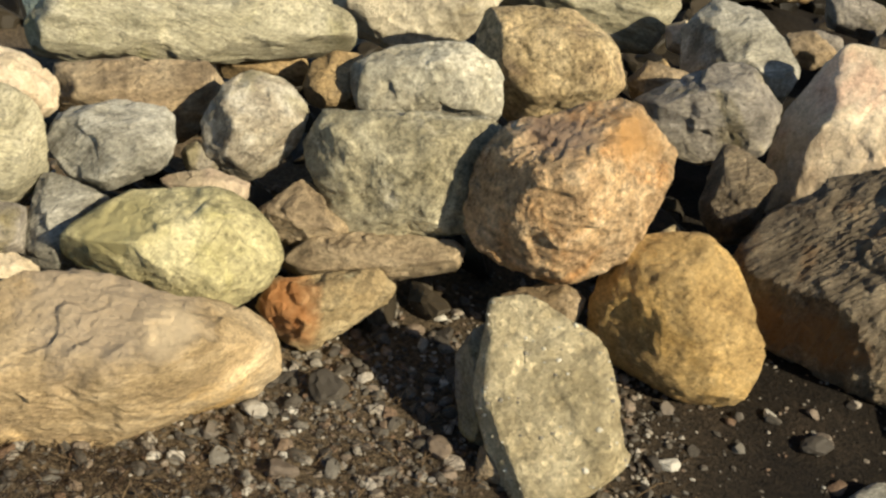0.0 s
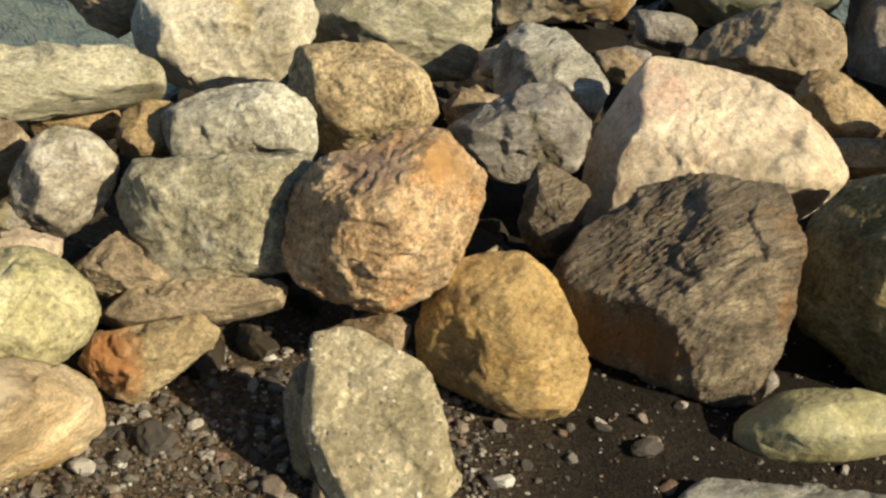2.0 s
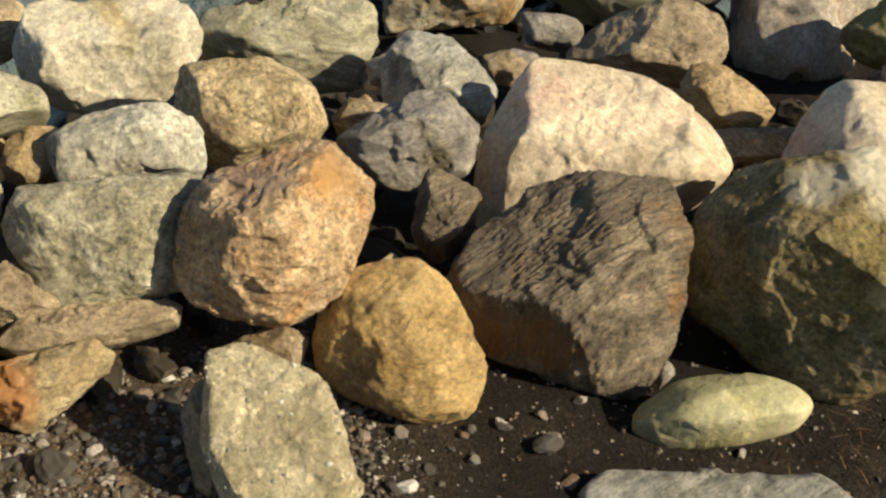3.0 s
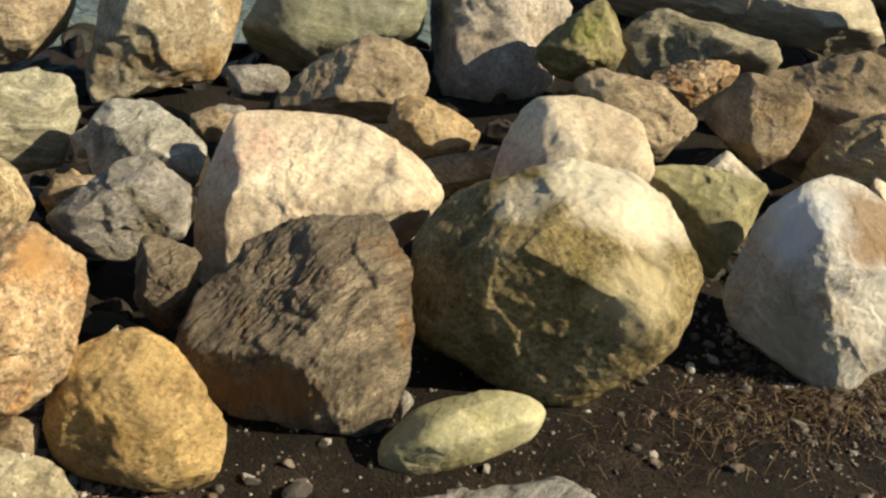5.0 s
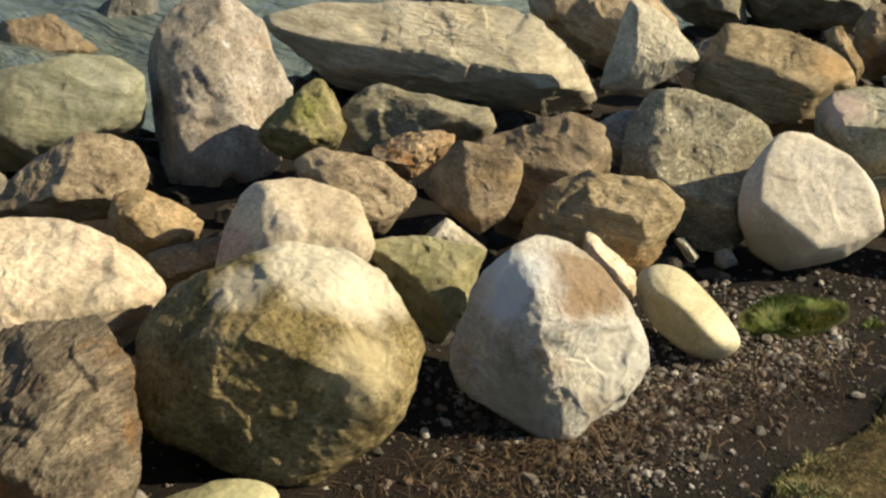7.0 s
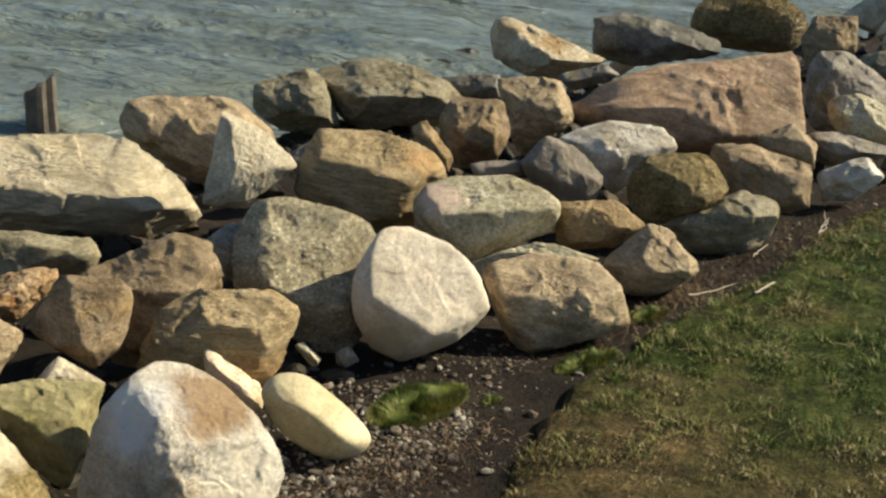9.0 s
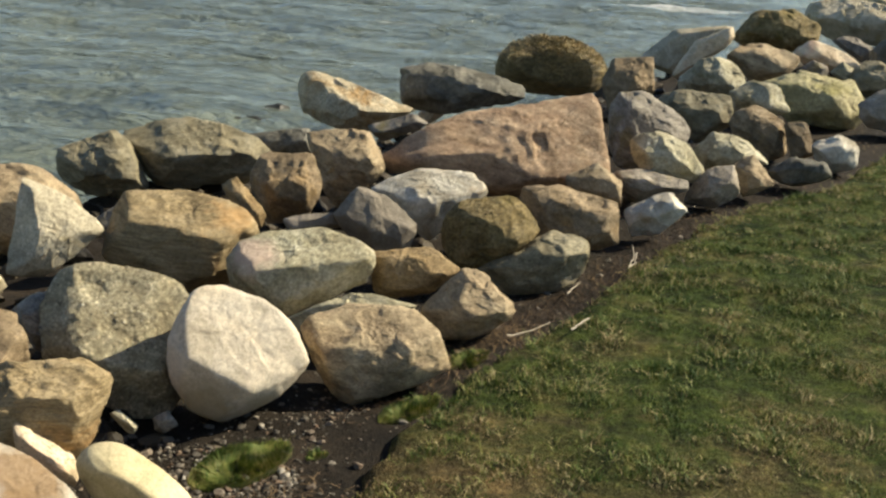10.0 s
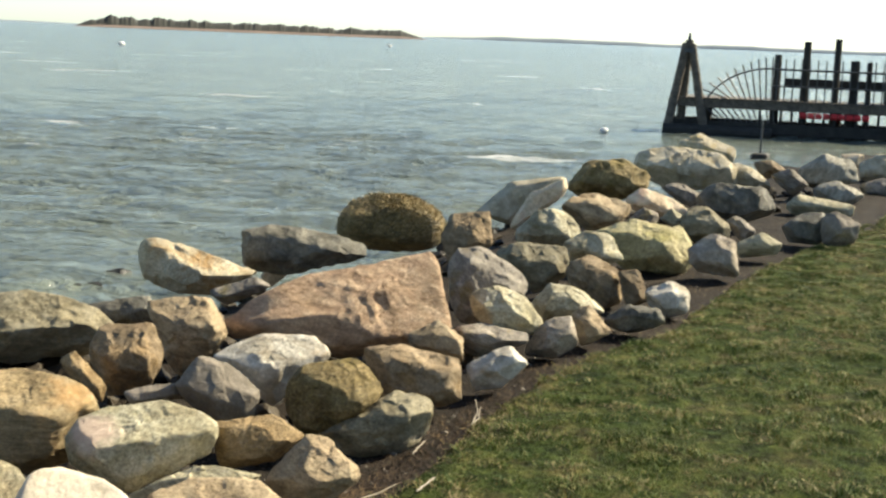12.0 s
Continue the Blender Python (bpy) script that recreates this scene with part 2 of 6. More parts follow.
WHITEGREEN = stone("white_green_stone", (0.25, 0.215, 0.13), (0.40, 0.36, 0.24), (0.54, 0.50, 0.37), patch=6, stain=(0.24, 0.21, 0.10), stain_amount=0.35, pale=(0.62, 0.59, 0.52), pale_amount=0.3)
DOME = stone("pale_pink_stone", (0.55, 0.46, 0.34), (0.66, 0.57, 0.44), (0.72, 0.63, 0.50), patch=5, grain=0.12, bump=0.3)
REDTAN = stone("red_tan_stone", (0.24, 0.15, 0.09), (0.43, 0.29, 0.18), (0.56, 0.41, 0.27), patch=6, bands=(1, 1, 3), turn=(10, 20, 0), pale=(0.56, 0.45, 0.32), pale_amount=0.3, bump=0.8)
PURPLE = stone("grey_purple_stone", (0.16, 0.135, 0.105), (0.21, 0.18, 0.14), (0.28, 0.24, 0.19), patch=4, grain=0.15, bump=0.2)
BROWN = stone("brown_stone", (0.13, 0.09, 0.05), (0.24, 0.175, 0.10), (0.35, 0.265, 0.165), bands=(1, 1, 2), turn=(20, 10, 0), stain=(0.30, 0.20, 0.09), stain_amount=0.35)
OCHRE = stone("ochre_stone", (0.19, 0.125, 0.055), (0.31, 0.215, 0.10), (0.41, 0.30, 0.165), patch=6, bands=(1, 1, 2))
WETROCK = stone("wet_black_stone", (0.010, 0.010, 0.009), (0.022, 0.022, 0.018), (0.045, 0.043, 0.034), rough=0.42)
SEAWEED = stone("seaweed_stone", (0.12, 0.088, 0.034), (0.26, 0.19, 0.075), (0.40, 0.30, 0.13), patch=9, bands=(1, 1, 3), grain=0.6, bump=1.4, rough=0.6)


def soil_material():
    mat, nt, out = shader("dark_soil")
    tc = nt.nodes.new("ShaderNodeTexCoord").outputs["Object"]
    a = node(nt, "ShaderNodeTexNoise", [(tc, "Vector")], Scale=3.0, Detail=8.0, Roughness=0.7)
    b = node(nt, "ShaderNodeTexNoise", [(tc, "Vector")], Scale=90.0, Detail=6.0, Roughness=0.75)
    c = node(nt, "ShaderNodeTexVoronoi", [(tc, "Vector")], Scale=120.0)
    col = ramp(nt, a.outputs["Fac"], [(0.3, (0.009, 0.007, 0.005)), (0.52, (0.022, 0.016, 0.010)), (0.72, (0.055, 0.039, 0.025))]).outputs[0]
    sep = node(nt, "ShaderNodeSeparateXYZ", [(tc, 0)])      # lighter brown towards one end of the strip
    dry = node(nt, "ShaderNodeMapRange", [(sep.outputs[0], 0)])
    for k, value in ((1, 0.95), (2, 0.0), (3, 0.0), (4, 0.75)):
        dry.inputs[k].default_value = value
    col = blend(nt, dry.outputs[0], col, (0.19, 0.14, 0.085))
    f = ramp(nt, b.outputs["Fac"], [(0.35, grey(0.35)), (0.55, grey(1.0)), (0.7, grey(1.9))]).outputs[0]
    col = blend(nt, 1.0, col, f, "MULTIPLY")
    nt.links.new(col, out.inputs["Base Color"])
    out.inputs["Roughness"].default_value = 0.9
    out.inputs["Specular IOR Level"].default_value = 0.2
    h = node(nt, "ShaderNodeBump", [(b.outputs["Fac"], "Height")], Strength=1.0, Distance=0.01)
    h2 = node(nt, "ShaderNodeBump", [(c.outputs["Distance"], "Height"), (h.outputs[0], "Normal")], Strength=0.6, Distance=0.006)
    nt.links.new(h2.outputs[0], out.inputs["Normal"])
    return mat


def turf_material():
    """Matted turf: dark green clumps, straw between them, drier towards the near end."""
    mat, nt, out = shader("turf_soil")
    tc = nt.nodes.new("ShaderNodeTexCoord").outputs["Object"]
    a = node(nt, "ShaderNodeTexNoise", [(tc, "Vector")], Scale=2.2, Detail=8.0, Roughness=0.7)
    b = node(nt, "ShaderNodeTexNoise", [(tc, "Vector")], Scale=75.0, Detail=6.0, Roughness=0.75)
    c = node(nt, "ShaderNodeTexNoise", [(tc, "Vector")], Scale=9.0, Detail=6.0, Roughness=0.7)
    col = ramp(nt, a.outputs["Fac"], [(0.36, (0.028, 0.048, 0.009)), (0.5, (0.060, 0.080, 0.018)), (0.66, (0.13, 0.110, 0.045))]).outputs[0]
    clump = ramp(nt, c.outputs["Fac"], [(0.36, grey(0.4)), (0.5, grey(1.0)), (0.64, (1.7, 1.55, 1.5))]).outputs[0]
    col = blend(nt, 1.0, col, clump, "MULTIPLY")
    sep = node(nt, "ShaderNodeSeparateXYZ", [(tc, 0)])
    far = node(nt, "ShaderNodeMath", [(a.outputs["Fac"], 0), (sep.outputs[0], 2)])
    far.operation = "MULTIPLY_ADD"
    far.inputs[1].default_value = -2.6
    dry = node(nt, "ShaderNodeMapRange", [(far.outputs[0], 0)])
    for k, value in ((1, 2.3), (2, 3.5), (3, 0.9), (4, 0.0)):
        dry.inputs[k].default_value = value
    col = blend(nt, dry.outputs[0], col, blend(nt, 1.0, (0.125, 0.092, 0.043), clump, "MULTIPLY"))
    f = ramp(nt, b.outputs["Fac"], [(0.35, grey(0.35)), (0.55, grey(1.0)), (0.7, grey(1.9))]).outputs[0]
    nt.links.new(blend(nt, 1.0, col, f, "MULTIPLY"), out.inputs["Base Color"])
    out.inputs["Roughness"].default_value = 0.95
    out.inputs["Specular IOR Level"].default_value = 0.1
    h = node(nt, "ShaderNodeBump", [(b.outputs["Fac"], "Height")], Strength=1.0, Distance=0.02)
    h2 = node(nt, "ShaderNodeBump", [(c.outputs["Fac"], "Height"), (h.outputs[0], "Normal")], Strength=1.0, Distance=0.05)
    nt.links.new(h2.outputs[0], out.inputs["Normal"])
    return mat


def strand_material(name, stops, spread=0.35, patch=1.3):
    """Blades and straws: colour by patch and from strand to strand."""
    mat, nt, out = shader(name)
    tc = nt.nodes.new("ShaderNodeTexCoord").outputs["Object"]
    geo = nt.nodes.new("ShaderNodeNewGeometry").outputs["Random Per Island"]
    a = node(nt, "ShaderNodeTexNoise", [(tc, "Vector")], Scale=patch, Detail=5.0, Roughness=0.65)
    mix = node(nt, "ShaderNodeMath", [(geo, 0), (a.outputs["Fac"], 2)])
    mix.operation = "MULTIPLY_ADD"
    mix.inputs[1].default_value = spread
    off = node(nt, "ShaderNodeMath", [(mix.outputs[0], 0)])
    off.operation = "SUBTRACT"
    off.inputs[1].default_value = spread / 2
    nt.links.new(ramp(nt, off.outputs[0], stops).outputs[0], out.inputs["Base Color"])
    out.inputs["Roughness"].default_value = 0.6
    out.inputs["Specular IOR Level"].default_value = 0.2
    return mat


def pebble_material():
    mat, nt, out = shader("gravel_stones")
    geo = nt.nodes.new("ShaderNodeNewGeometry").outputs["Random Per Island"]
    info = nt.nodes.new("ShaderNodeObjectInfo").outputs["Random"]
    s = node(nt, "ShaderNodeMath", [(geo, 0), (info, 1)])
    fr = node(nt, "ShaderNodeMath", [(s.outputs[0], 0)])
    fr.operation = "FRACT"
    col = ramp(nt, fr.outputs[0], [(0.0, (0.035, 0.028, 0.020)), (0.3, (0.075, 0.062, 0.045)), (0.5, (0.14, 0.125, 0.10)), (0.62, (0.13, 0.075, 0.04)),
                                   (0.75, (0.25, 0.225, 0.18)), (0.9, (0.15, 0.10, 0.06)), (1.0, (0.48, 0.45, 0.38))]).outputs[0]
    tc = nt.nodes.new("ShaderNodeTexCoord").outputs["Object"]
    b = node(nt, "ShaderNodeTexNoise", [(tc, "Vector")], Scale=140.0, Detail=5.0)
    f = ramp(nt, b.outputs["Fac"], [(0.3, grey(0.55)), (0.65, grey(1.25))]).outputs[0]
    nt.links.new(blend(nt, 1.0, col, f, "MULTIPLY"), out.inputs["Base Color"])
    out.inputs["Roughness"].default_value = 0.8
    return mat


def water_material():
    mat, nt, out = shader("sea_water")
    tc = nt.nodes.new("ShaderNodeTexCoord").outputs["Object"]
    chop = node(nt, "ShaderNodeMapping", [(tc, "Vector")], Scale=(2.4, 1.0, 1.0), Rotation=(0, 0, radians(116)))
    chop.vector_type = "TEXTURE"
    a = node(nt, "ShaderNodeTexNoise", [(chop.outputs[0], "Vector")], Scale=1.1, Detail=8.0, Roughness=0.62, Distortion=0.6)
    b = node(nt, "ShaderNodeTexNoise", [(chop.outputs[0], "Vector")], Scale=6.0, Detail=6.0, Roughness=0.6, Distortion=0.4)
    foam_map = node(nt, "ShaderNodeMapping", [(tc, "Vector")], Scale=(8.0, 2.6, 1.0), Rotation=(0, 0, radians(112)))
    foam_map.vector_type = "TEXTURE"
    foam = node(nt, "ShaderNodeTexNoise", [(foam_map.outputs[0], "Vector")], Scale=1.0, Detail=9.0, Roughness=0.62, Distortion=0.5)
    ff = ramp(nt, foam.outputs["Fac"], [(0.63, grey(0.0)), (0.70, grey(0.75))]).outputs[0]
    col = blend(nt, ff, (0.150, 0.176, 0.144), (0.72, 0.74, 0.74))
    nt.links.new(col, out.inputs["Base Color"])
    nt.links.new(ramp(nt, foam.outputs["Fac"], [(0.63, grey(0.14)), (0.72, grey(0.8))]).outputs[0], out.inputs["Roughness"])
    out.inputs["IOR"].default_value = 1.33
    swell = node(nt, "ShaderNodeTexNoise", [(chop.outputs[0], "Vector")], Scale=0.22, Detail=6.0, Roughness=0.6, Distortion=0.5)
    h0 = node(nt, "ShaderNodeBump", [(swell.outputs["Fac"], "Height")], Strength=1.0, Distance=1.9)
    h = node(nt, "ShaderNodeBump", [(a.outputs["Fac"], "Height"), (h0.outputs[0], "Normal")], Strength=1.0, Distance=0.55)
    h2 = node(nt, "ShaderNodeBump", [(b.outputs["Fac"], "Height"), (h.outputs[0], "Normal")], Strength=0.7, Distance=0.08)
    nt.links.new(h2.outputs[0], out.inputs["Normal"])
    return mat


def plain(name, dark, light, scale=20.0, rough=0.8):
    mat, nt, out = shader(name)
    tc = nt.nodes.new("ShaderNodeTexCoord").outputs["Object"]
    a = node(nt, "ShaderNodeTexNoise", [(tc, "Vector")], Scale=scale, Detail=6.0, Roughness=0.7)
    nt.links.new(ramp(nt, a.outputs["Fac"], [(0.35, dark), (0.65, light)]).outputs[0], out.inputs["Base Color"])
    out.inputs["Roughness"].default_value = rough
    h = node(nt, "ShaderNodeBump", [(a.outputs["Fac"], "Height")], Strength=0.5, Distance=0.01)
    nt.links.new(h.outputs[0], out.inputs["Normal"])
    return mat


SOIL, TURF, WATER, PEBBLE = soil_material(), turf_material(), water_material(), pebble_material()
GRASS = strand_material("grass_blades", [(0.30, (0.028, 0.066, 0.009)), (0.48, (0.108, 0.150, 0.026)), (0.62, (0.23, 0.225, 0.06)), (0.75, (0.42, 0.34, 0.17))], 0.42, 2.4)
DRYGRASS = strand_material("dry_grass_blades", [(0.3, (0.12, 0.10, 0.03)), (0.5, (0.26, 0.20, 0.085)), (0.7, (0.44, 0.35, 0.18))], 0.6)
STRAW = strand_material("dry_straw", [(0.3, (0.018, 0.011, 0.007)), (0.6, (0.048, 0.029, 0.015)), (0.8, (0.20, 0.135, 0.07))], 0.7)
CHIPS = strand_material("concrete_stones", [(0.3, (0.16, 0.14, 0.11)), (0.45, (0.30, 0.27, 0.19)), (0.7, (0.50, 0.46, 0.36))], 0.8)
# near-black: the shade of deep gaps is put into the stones' colour
RUBBLE = strand_material("gap_shade_rubble", [(0.25, (0.010, 0.008, 0.005)), (0.5, (0.024, 0.019, 0.012)), (0.75, (0.055, 0.043, 0.028))], 0.8)
WEED = strand_material("seaweed_fronds", [(0.3, (0.12, 0.085, 0.03)), (0.5, (0.33, 0.245, 0.095)), (0.7, (0.52, 0.40, 0.19))], 0.6)
WOOD = plain("weathered_timber", (0.055, 0.045, 0.034), (0.14, 0.118, 0.092), 9.0)
DARKWOOD = plain("wet_dark_timber", (0.015, 0.014, 0.012), (0.04, 0.036, 0.03), 4.0)
STEEL = plain("dark_painted_steel", (0.03, 0.032, 0.033), (0.07, 0.07, 0.07), 8.0, 0.5)
RED = plain("red_plastic", (0.42, 0.015, 0.02), (0.62, 0.03, 0.035), 3.0, 0.5)
WOODS = plain("far_woods", (0.014, 0.017, 0.013), (0.034, 0.034, 0.027), 0.05)
SHORE = plain("far_shore", (0.16, 0.115, 0.09), (0.24, 0.18, 0.14), 0.03)
# distance haze is put into this pale blue colour
FARBLUE = plain("haze_tinted_far_shore", (0.20, 0.24, 0.27), (0.24, 0.28, 0.31), 0.004)
BUOYWHITE = plain("white_float", (0.6, 0.6, 0.58), (0.75, 0.75, 0.72), 8.0)


# ---- shapes ----
def mesh_of(name, verts, faces, mat, smooth=True):
    me = bpy.data.meshes.new(name)
    verts, faces = np.asarray(verts, np.float32), np.asarray(faces, np.int32)
    n, k = faces.shape
    me.vertices.add(len(verts))
    me.vertices.foreach_set("co", verts.ravel())
    me.loops.add(n * k)
    me.loops.foreach_set("vertex_index", faces.ravel())
    me.polygons.add(n)
    me.polygons.foreach_set("loop_start", np.arange(0, n * k, k, dtype=np.int32))
    me.polygons.foreach_set("use_smooth", np.full(n, smooth))
    me.update(calc_edges=True)
    me.materials.append(mat)
    return me


def ico(level):
    bm = bmesh.new()
    bmesh.ops.create_icosphere(bm, subdivisions=level, radius=1.0)
    v = np.array([p.co[:] for p in bm.verts])
    f = np.array([[p.index for p in q.verts] for q in bm.faces])
    bm.free()
    return v / np.linalg.norm(v, axis=1)[:, None], f


SPHERES = {k: ico(k) for k in (2, 3, 5, 6, 7)}


def direction(az, el):
    a, e = radians(az), radians(el)
    return np.array((math.cos(a) * math.cos(e), math.sin(a) * math.cos(e), math.sin(e)))


COUNT = [0]


def normals_of(p, tri):
    n = np.cross(p[tri[:, 1]] - p[tri[:, 0]], p[tri[:, 2]] - p[tri[:, 0]])
    out = np.zeros_like(p)
    for k in range(3):
        np.add.at(out, tri[:, k], n)
    return out / (np.linalg.norm(out, axis=1)[:, None] + 1e-12)


def fracture(p, tri, size, amount, rng):
    """Break the skin into flat scars of two sizes, with small steps between them."""
    for count, jut, hard in ((int(rng.randint(16, 26)), 0.022, 75.0), (int(rng.randint(90, 140)), 0.007, 150.0)):
        nor = normals_of(p, tri)
        pick = rng.choice(len(p), count, replace=False)
        seeds, sn = p[pick], nor[pick] + rng.normal(0, 0.10, (count, 3))
        sn /= np.linalg.norm(sn, axis=1)[:, None]
        off = rng.normal(0, jut * size, count)
        ph = rng.uniform(0, 6.3, 3)
        warp = p + 0.06 * size * np.sin(p[:, [1, 2, 0]] * (7.0 / size) + ph) + 0.03 * size * np.sin(p[:, [2, 0, 1]] * (19.0 / size) + ph)
        d2 = (warp ** 2).sum(1)[:, None] - 2 * warp @ seeds.T + (seeds ** 2).sum(1)[None]
        dist = np.sqrt(np.maximum(d2, 1e-9)).astype(np.float32)
        w = np.exp(-(hard / size) * (dist - dist.min(1)[:, None]))
        w /= w.sum(1)[:, None]
        gap = np.clip(p @ sn.T - ((seeds * sn).sum(1) + off)[None], -0.07 * size, 0.07 * size)
        p = p - amount * (w * gap) @ sn
    return p


def patched(base, name, spots):
    """A stone material with patches of other colour at given places: (x, y, z, radius) in cm and a colour."""
    mat = base.copy()
    mat.name = name
    nt = mat.node_tree
    tone = nt.nodes["tone"]
    col = tone.inputs["Color"].links[0].from_socket
    tc = nt.nodes.new("ShaderNodeTexCoord").outputs["Object"]
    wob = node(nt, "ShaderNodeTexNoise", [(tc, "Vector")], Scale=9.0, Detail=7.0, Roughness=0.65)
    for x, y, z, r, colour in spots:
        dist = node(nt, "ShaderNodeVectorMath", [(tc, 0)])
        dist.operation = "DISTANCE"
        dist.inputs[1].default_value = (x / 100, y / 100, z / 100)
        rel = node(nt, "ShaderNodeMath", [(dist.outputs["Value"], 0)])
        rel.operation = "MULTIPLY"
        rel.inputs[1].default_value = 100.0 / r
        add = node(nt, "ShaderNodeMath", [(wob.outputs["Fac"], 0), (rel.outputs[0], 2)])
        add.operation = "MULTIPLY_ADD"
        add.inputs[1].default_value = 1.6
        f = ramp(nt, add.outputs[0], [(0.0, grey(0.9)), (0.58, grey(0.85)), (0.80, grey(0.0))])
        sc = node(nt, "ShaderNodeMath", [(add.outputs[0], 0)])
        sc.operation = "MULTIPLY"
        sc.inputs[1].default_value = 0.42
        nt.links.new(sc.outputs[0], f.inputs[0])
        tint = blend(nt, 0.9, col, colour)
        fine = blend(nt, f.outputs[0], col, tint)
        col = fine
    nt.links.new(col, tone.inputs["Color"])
    return mat


def aggregate(slab, p, tri, v, rng):
    """Pale stones that stand out of broken concrete."""
    nor = normals_of(p, tri)
    able = np.nonzero(nor @ v > 0.35)[0]
    verts, faces, base = [], [], 0
    d, f = SPHERES[2]
    for k in rng.choice(able, 80):
        r = 0.0022 + 0.0045 * rng.rand() ** 3
        q = d * (1 + rng.normal(0, 0.12, (len(d), 1))) * (r * np.array((1.2, 1.0, 0.9)))
        verts.append(q + p[k] - nor[k] * r * 0.35)
        faces.append(f + base)
        base += len(d)
    ob = new("aggregate", mesh_of("aggregate", np.concatenate(verts), np.concatenate(faces), CHIPS))
    ob.parent = slab
    tagged(ob, "pale stones set in the concrete", kind="stuff")


def boulder(name, label, mat, place, facing, thick, facets, level=6, faces=(), sharp=14, layered=0.0, rough=0.016, chips=7, broken=0.65, carved=False, lay=None):
    """A stone bounded by facets (compass, slope, reach in cm from its middle), broad towards facing; worn, chipped and layered."""
    COUNT[0] += 1
    rng = np.random.RandomState(100 + COUNT[0])
    sharp = sharp * 1.8
    v = direction(*facing)
    planes = []
    for az, el, reach in facets:
        n = direction(az, el)
        for s in (1.0, -1.0):
            a = rng.uniform(0.35, 0.75) if s > 0 else rng.uniform(0.25, 0.6) if el > -20 else 0.02
            m = n * math.cos(a) + s * v * math.sin(a)
            planes.append((m / np.linalg.norm(m), reach * math.cos(a) / 100))
    front, back = thick[0] / 100, thick[1] / 100
    jog = rng.normal(0, 0.12, 3)
    nf = v + jog
    planes += [(-v, back)] if carved else [(nf / np.linalg.norm(nf), front), (-v, back)]
    planes += [(direction(az, el), reach / 100) for az, el, reach in faces]
    d, tri = SPHERES[level]
    # stretch the ball towards the stone's long axis so that the mesh stays even
    far = max(facets, key=lambda q: q[2])
    long_axis = direction(far[0], far[1])
    long_axis = long_axis - v * (long_axis @ v)
    long_axis /= np.linalg.norm(long_axis)
    side = np.cross(v, long_axis)
    lo = float(np.median([q[2] for q in facets])) / 100
    e = np.stack([v * (front + back) / 2, long_axis * far[2] / 100, side * lo])
    d = d @ e
    d /= np.linalg.norm(d, axis=1)[:, None]
    total = np.zeros(len(d))
    for n, reach in planes:
        total += np.maximum(d @ n / max(reach * 1.025, 0.004), 0) ** sharp
    p = d * (total ** (-1.0 / sharp))[:, None]
    size = float(np.mean(np.linalg.norm(p, axis=1)))
    if not faces:      # a worn upper face
        nu = v + np.array((0, 0, 0.9)) + rng.normal(0, 0.15, 3)
        nu /= np.linalg.norm(nu)
        rim = p[np.abs(p @ v) < 0.12 * (front + back)]
        top = max(front * 1.02, (rim @ nu).max() * 0.96)
        p = p - np.outer(np.maximum(p @ nu - top, 0) * 0.95, nu)
    deep = min(lo, front) * 0.25
    for _ in range(chips * 3):
        n = rng.normal(0, 1, 3)
        n /= np.linalg.norm(n)
        h = p @ n
        top = h.max() - deep * (0.6 if carved else 1.0) * rng.rand() ** 1.6
        p = p - np.outer(np.maximum(h - top, 0) * 0.92, n)
    if broken:
        p = fracture(p, tri, size, broken, rng)
    shift = Vector(rng.uniform(-90, 90, 3))
    wander = direction(rng.uniform(0, 360), rng.uniform(50, 85)) if layered else (0, 0, 1)
    lay = Vector(direction(*lay) if lay else wander)
    k1, k2, k3 = 1.6 / size, 6.0 / size, 2.7 / size
    out = np.empty(len(p))
    for i, q in enumerate(p):
        w = Vector(q)
        a = noise.noise(w * k1 + shift)
        b = noise.fractal(w * k2 + shift, 0.7, 2.2, 5)
        c = abs(noise.noise(w * k3 - shift))
        r = 0.55 * a + 0.6 * b + 1.0 * min(c, 0.22)
        if layered:
            s = w.dot(lay)
            u = (w - lay * s) * (3.0 / size) + lay * (s * 26.0 / size) + shift
            r += layered * (0.9 * abs(noise.noise(u)) + 0.5 * noise.noise(u * 2.3))
        out[i] = r
    p = p + d * (out * rough * size * 1.6)[:, None]
    ob = new(name, mesh_of(name, p, tri, mat))
    ob.location = place
    if name == "concrete_slab":
        aggregate(ob, p, tri, v, rng)
    if mat == SEAWEED:
        nor = normals_of(p, tri)
        spots = rng.choice(np.nonzero(nor[:, 2] > -0.1)[0], 2600)
        part_ob = blades("seaweed", p[spots] + nor[spots] * 0.004, rng.uniform(0.010, 0.028, 2600), rng.uniform(0.006, 0.012, 2600), WEED, 1.6, 5)
        part_ob.parent = ob
        tagged(part_ob, "brown fronds of seaweed", kind="stuff")
    group = {"boulder": "boulders of the shore heap", "flat_boulder": "slabs of the shore heap", "small_stone": "small stones of the heap"}.get(name, "")
    kinds = {"boulder": "boulder", "flat_boulder": "stone slab", "small_stone": "stone", "concrete_slab": "concrete block"}
    return tagged(ob, label, kinds[name], group)


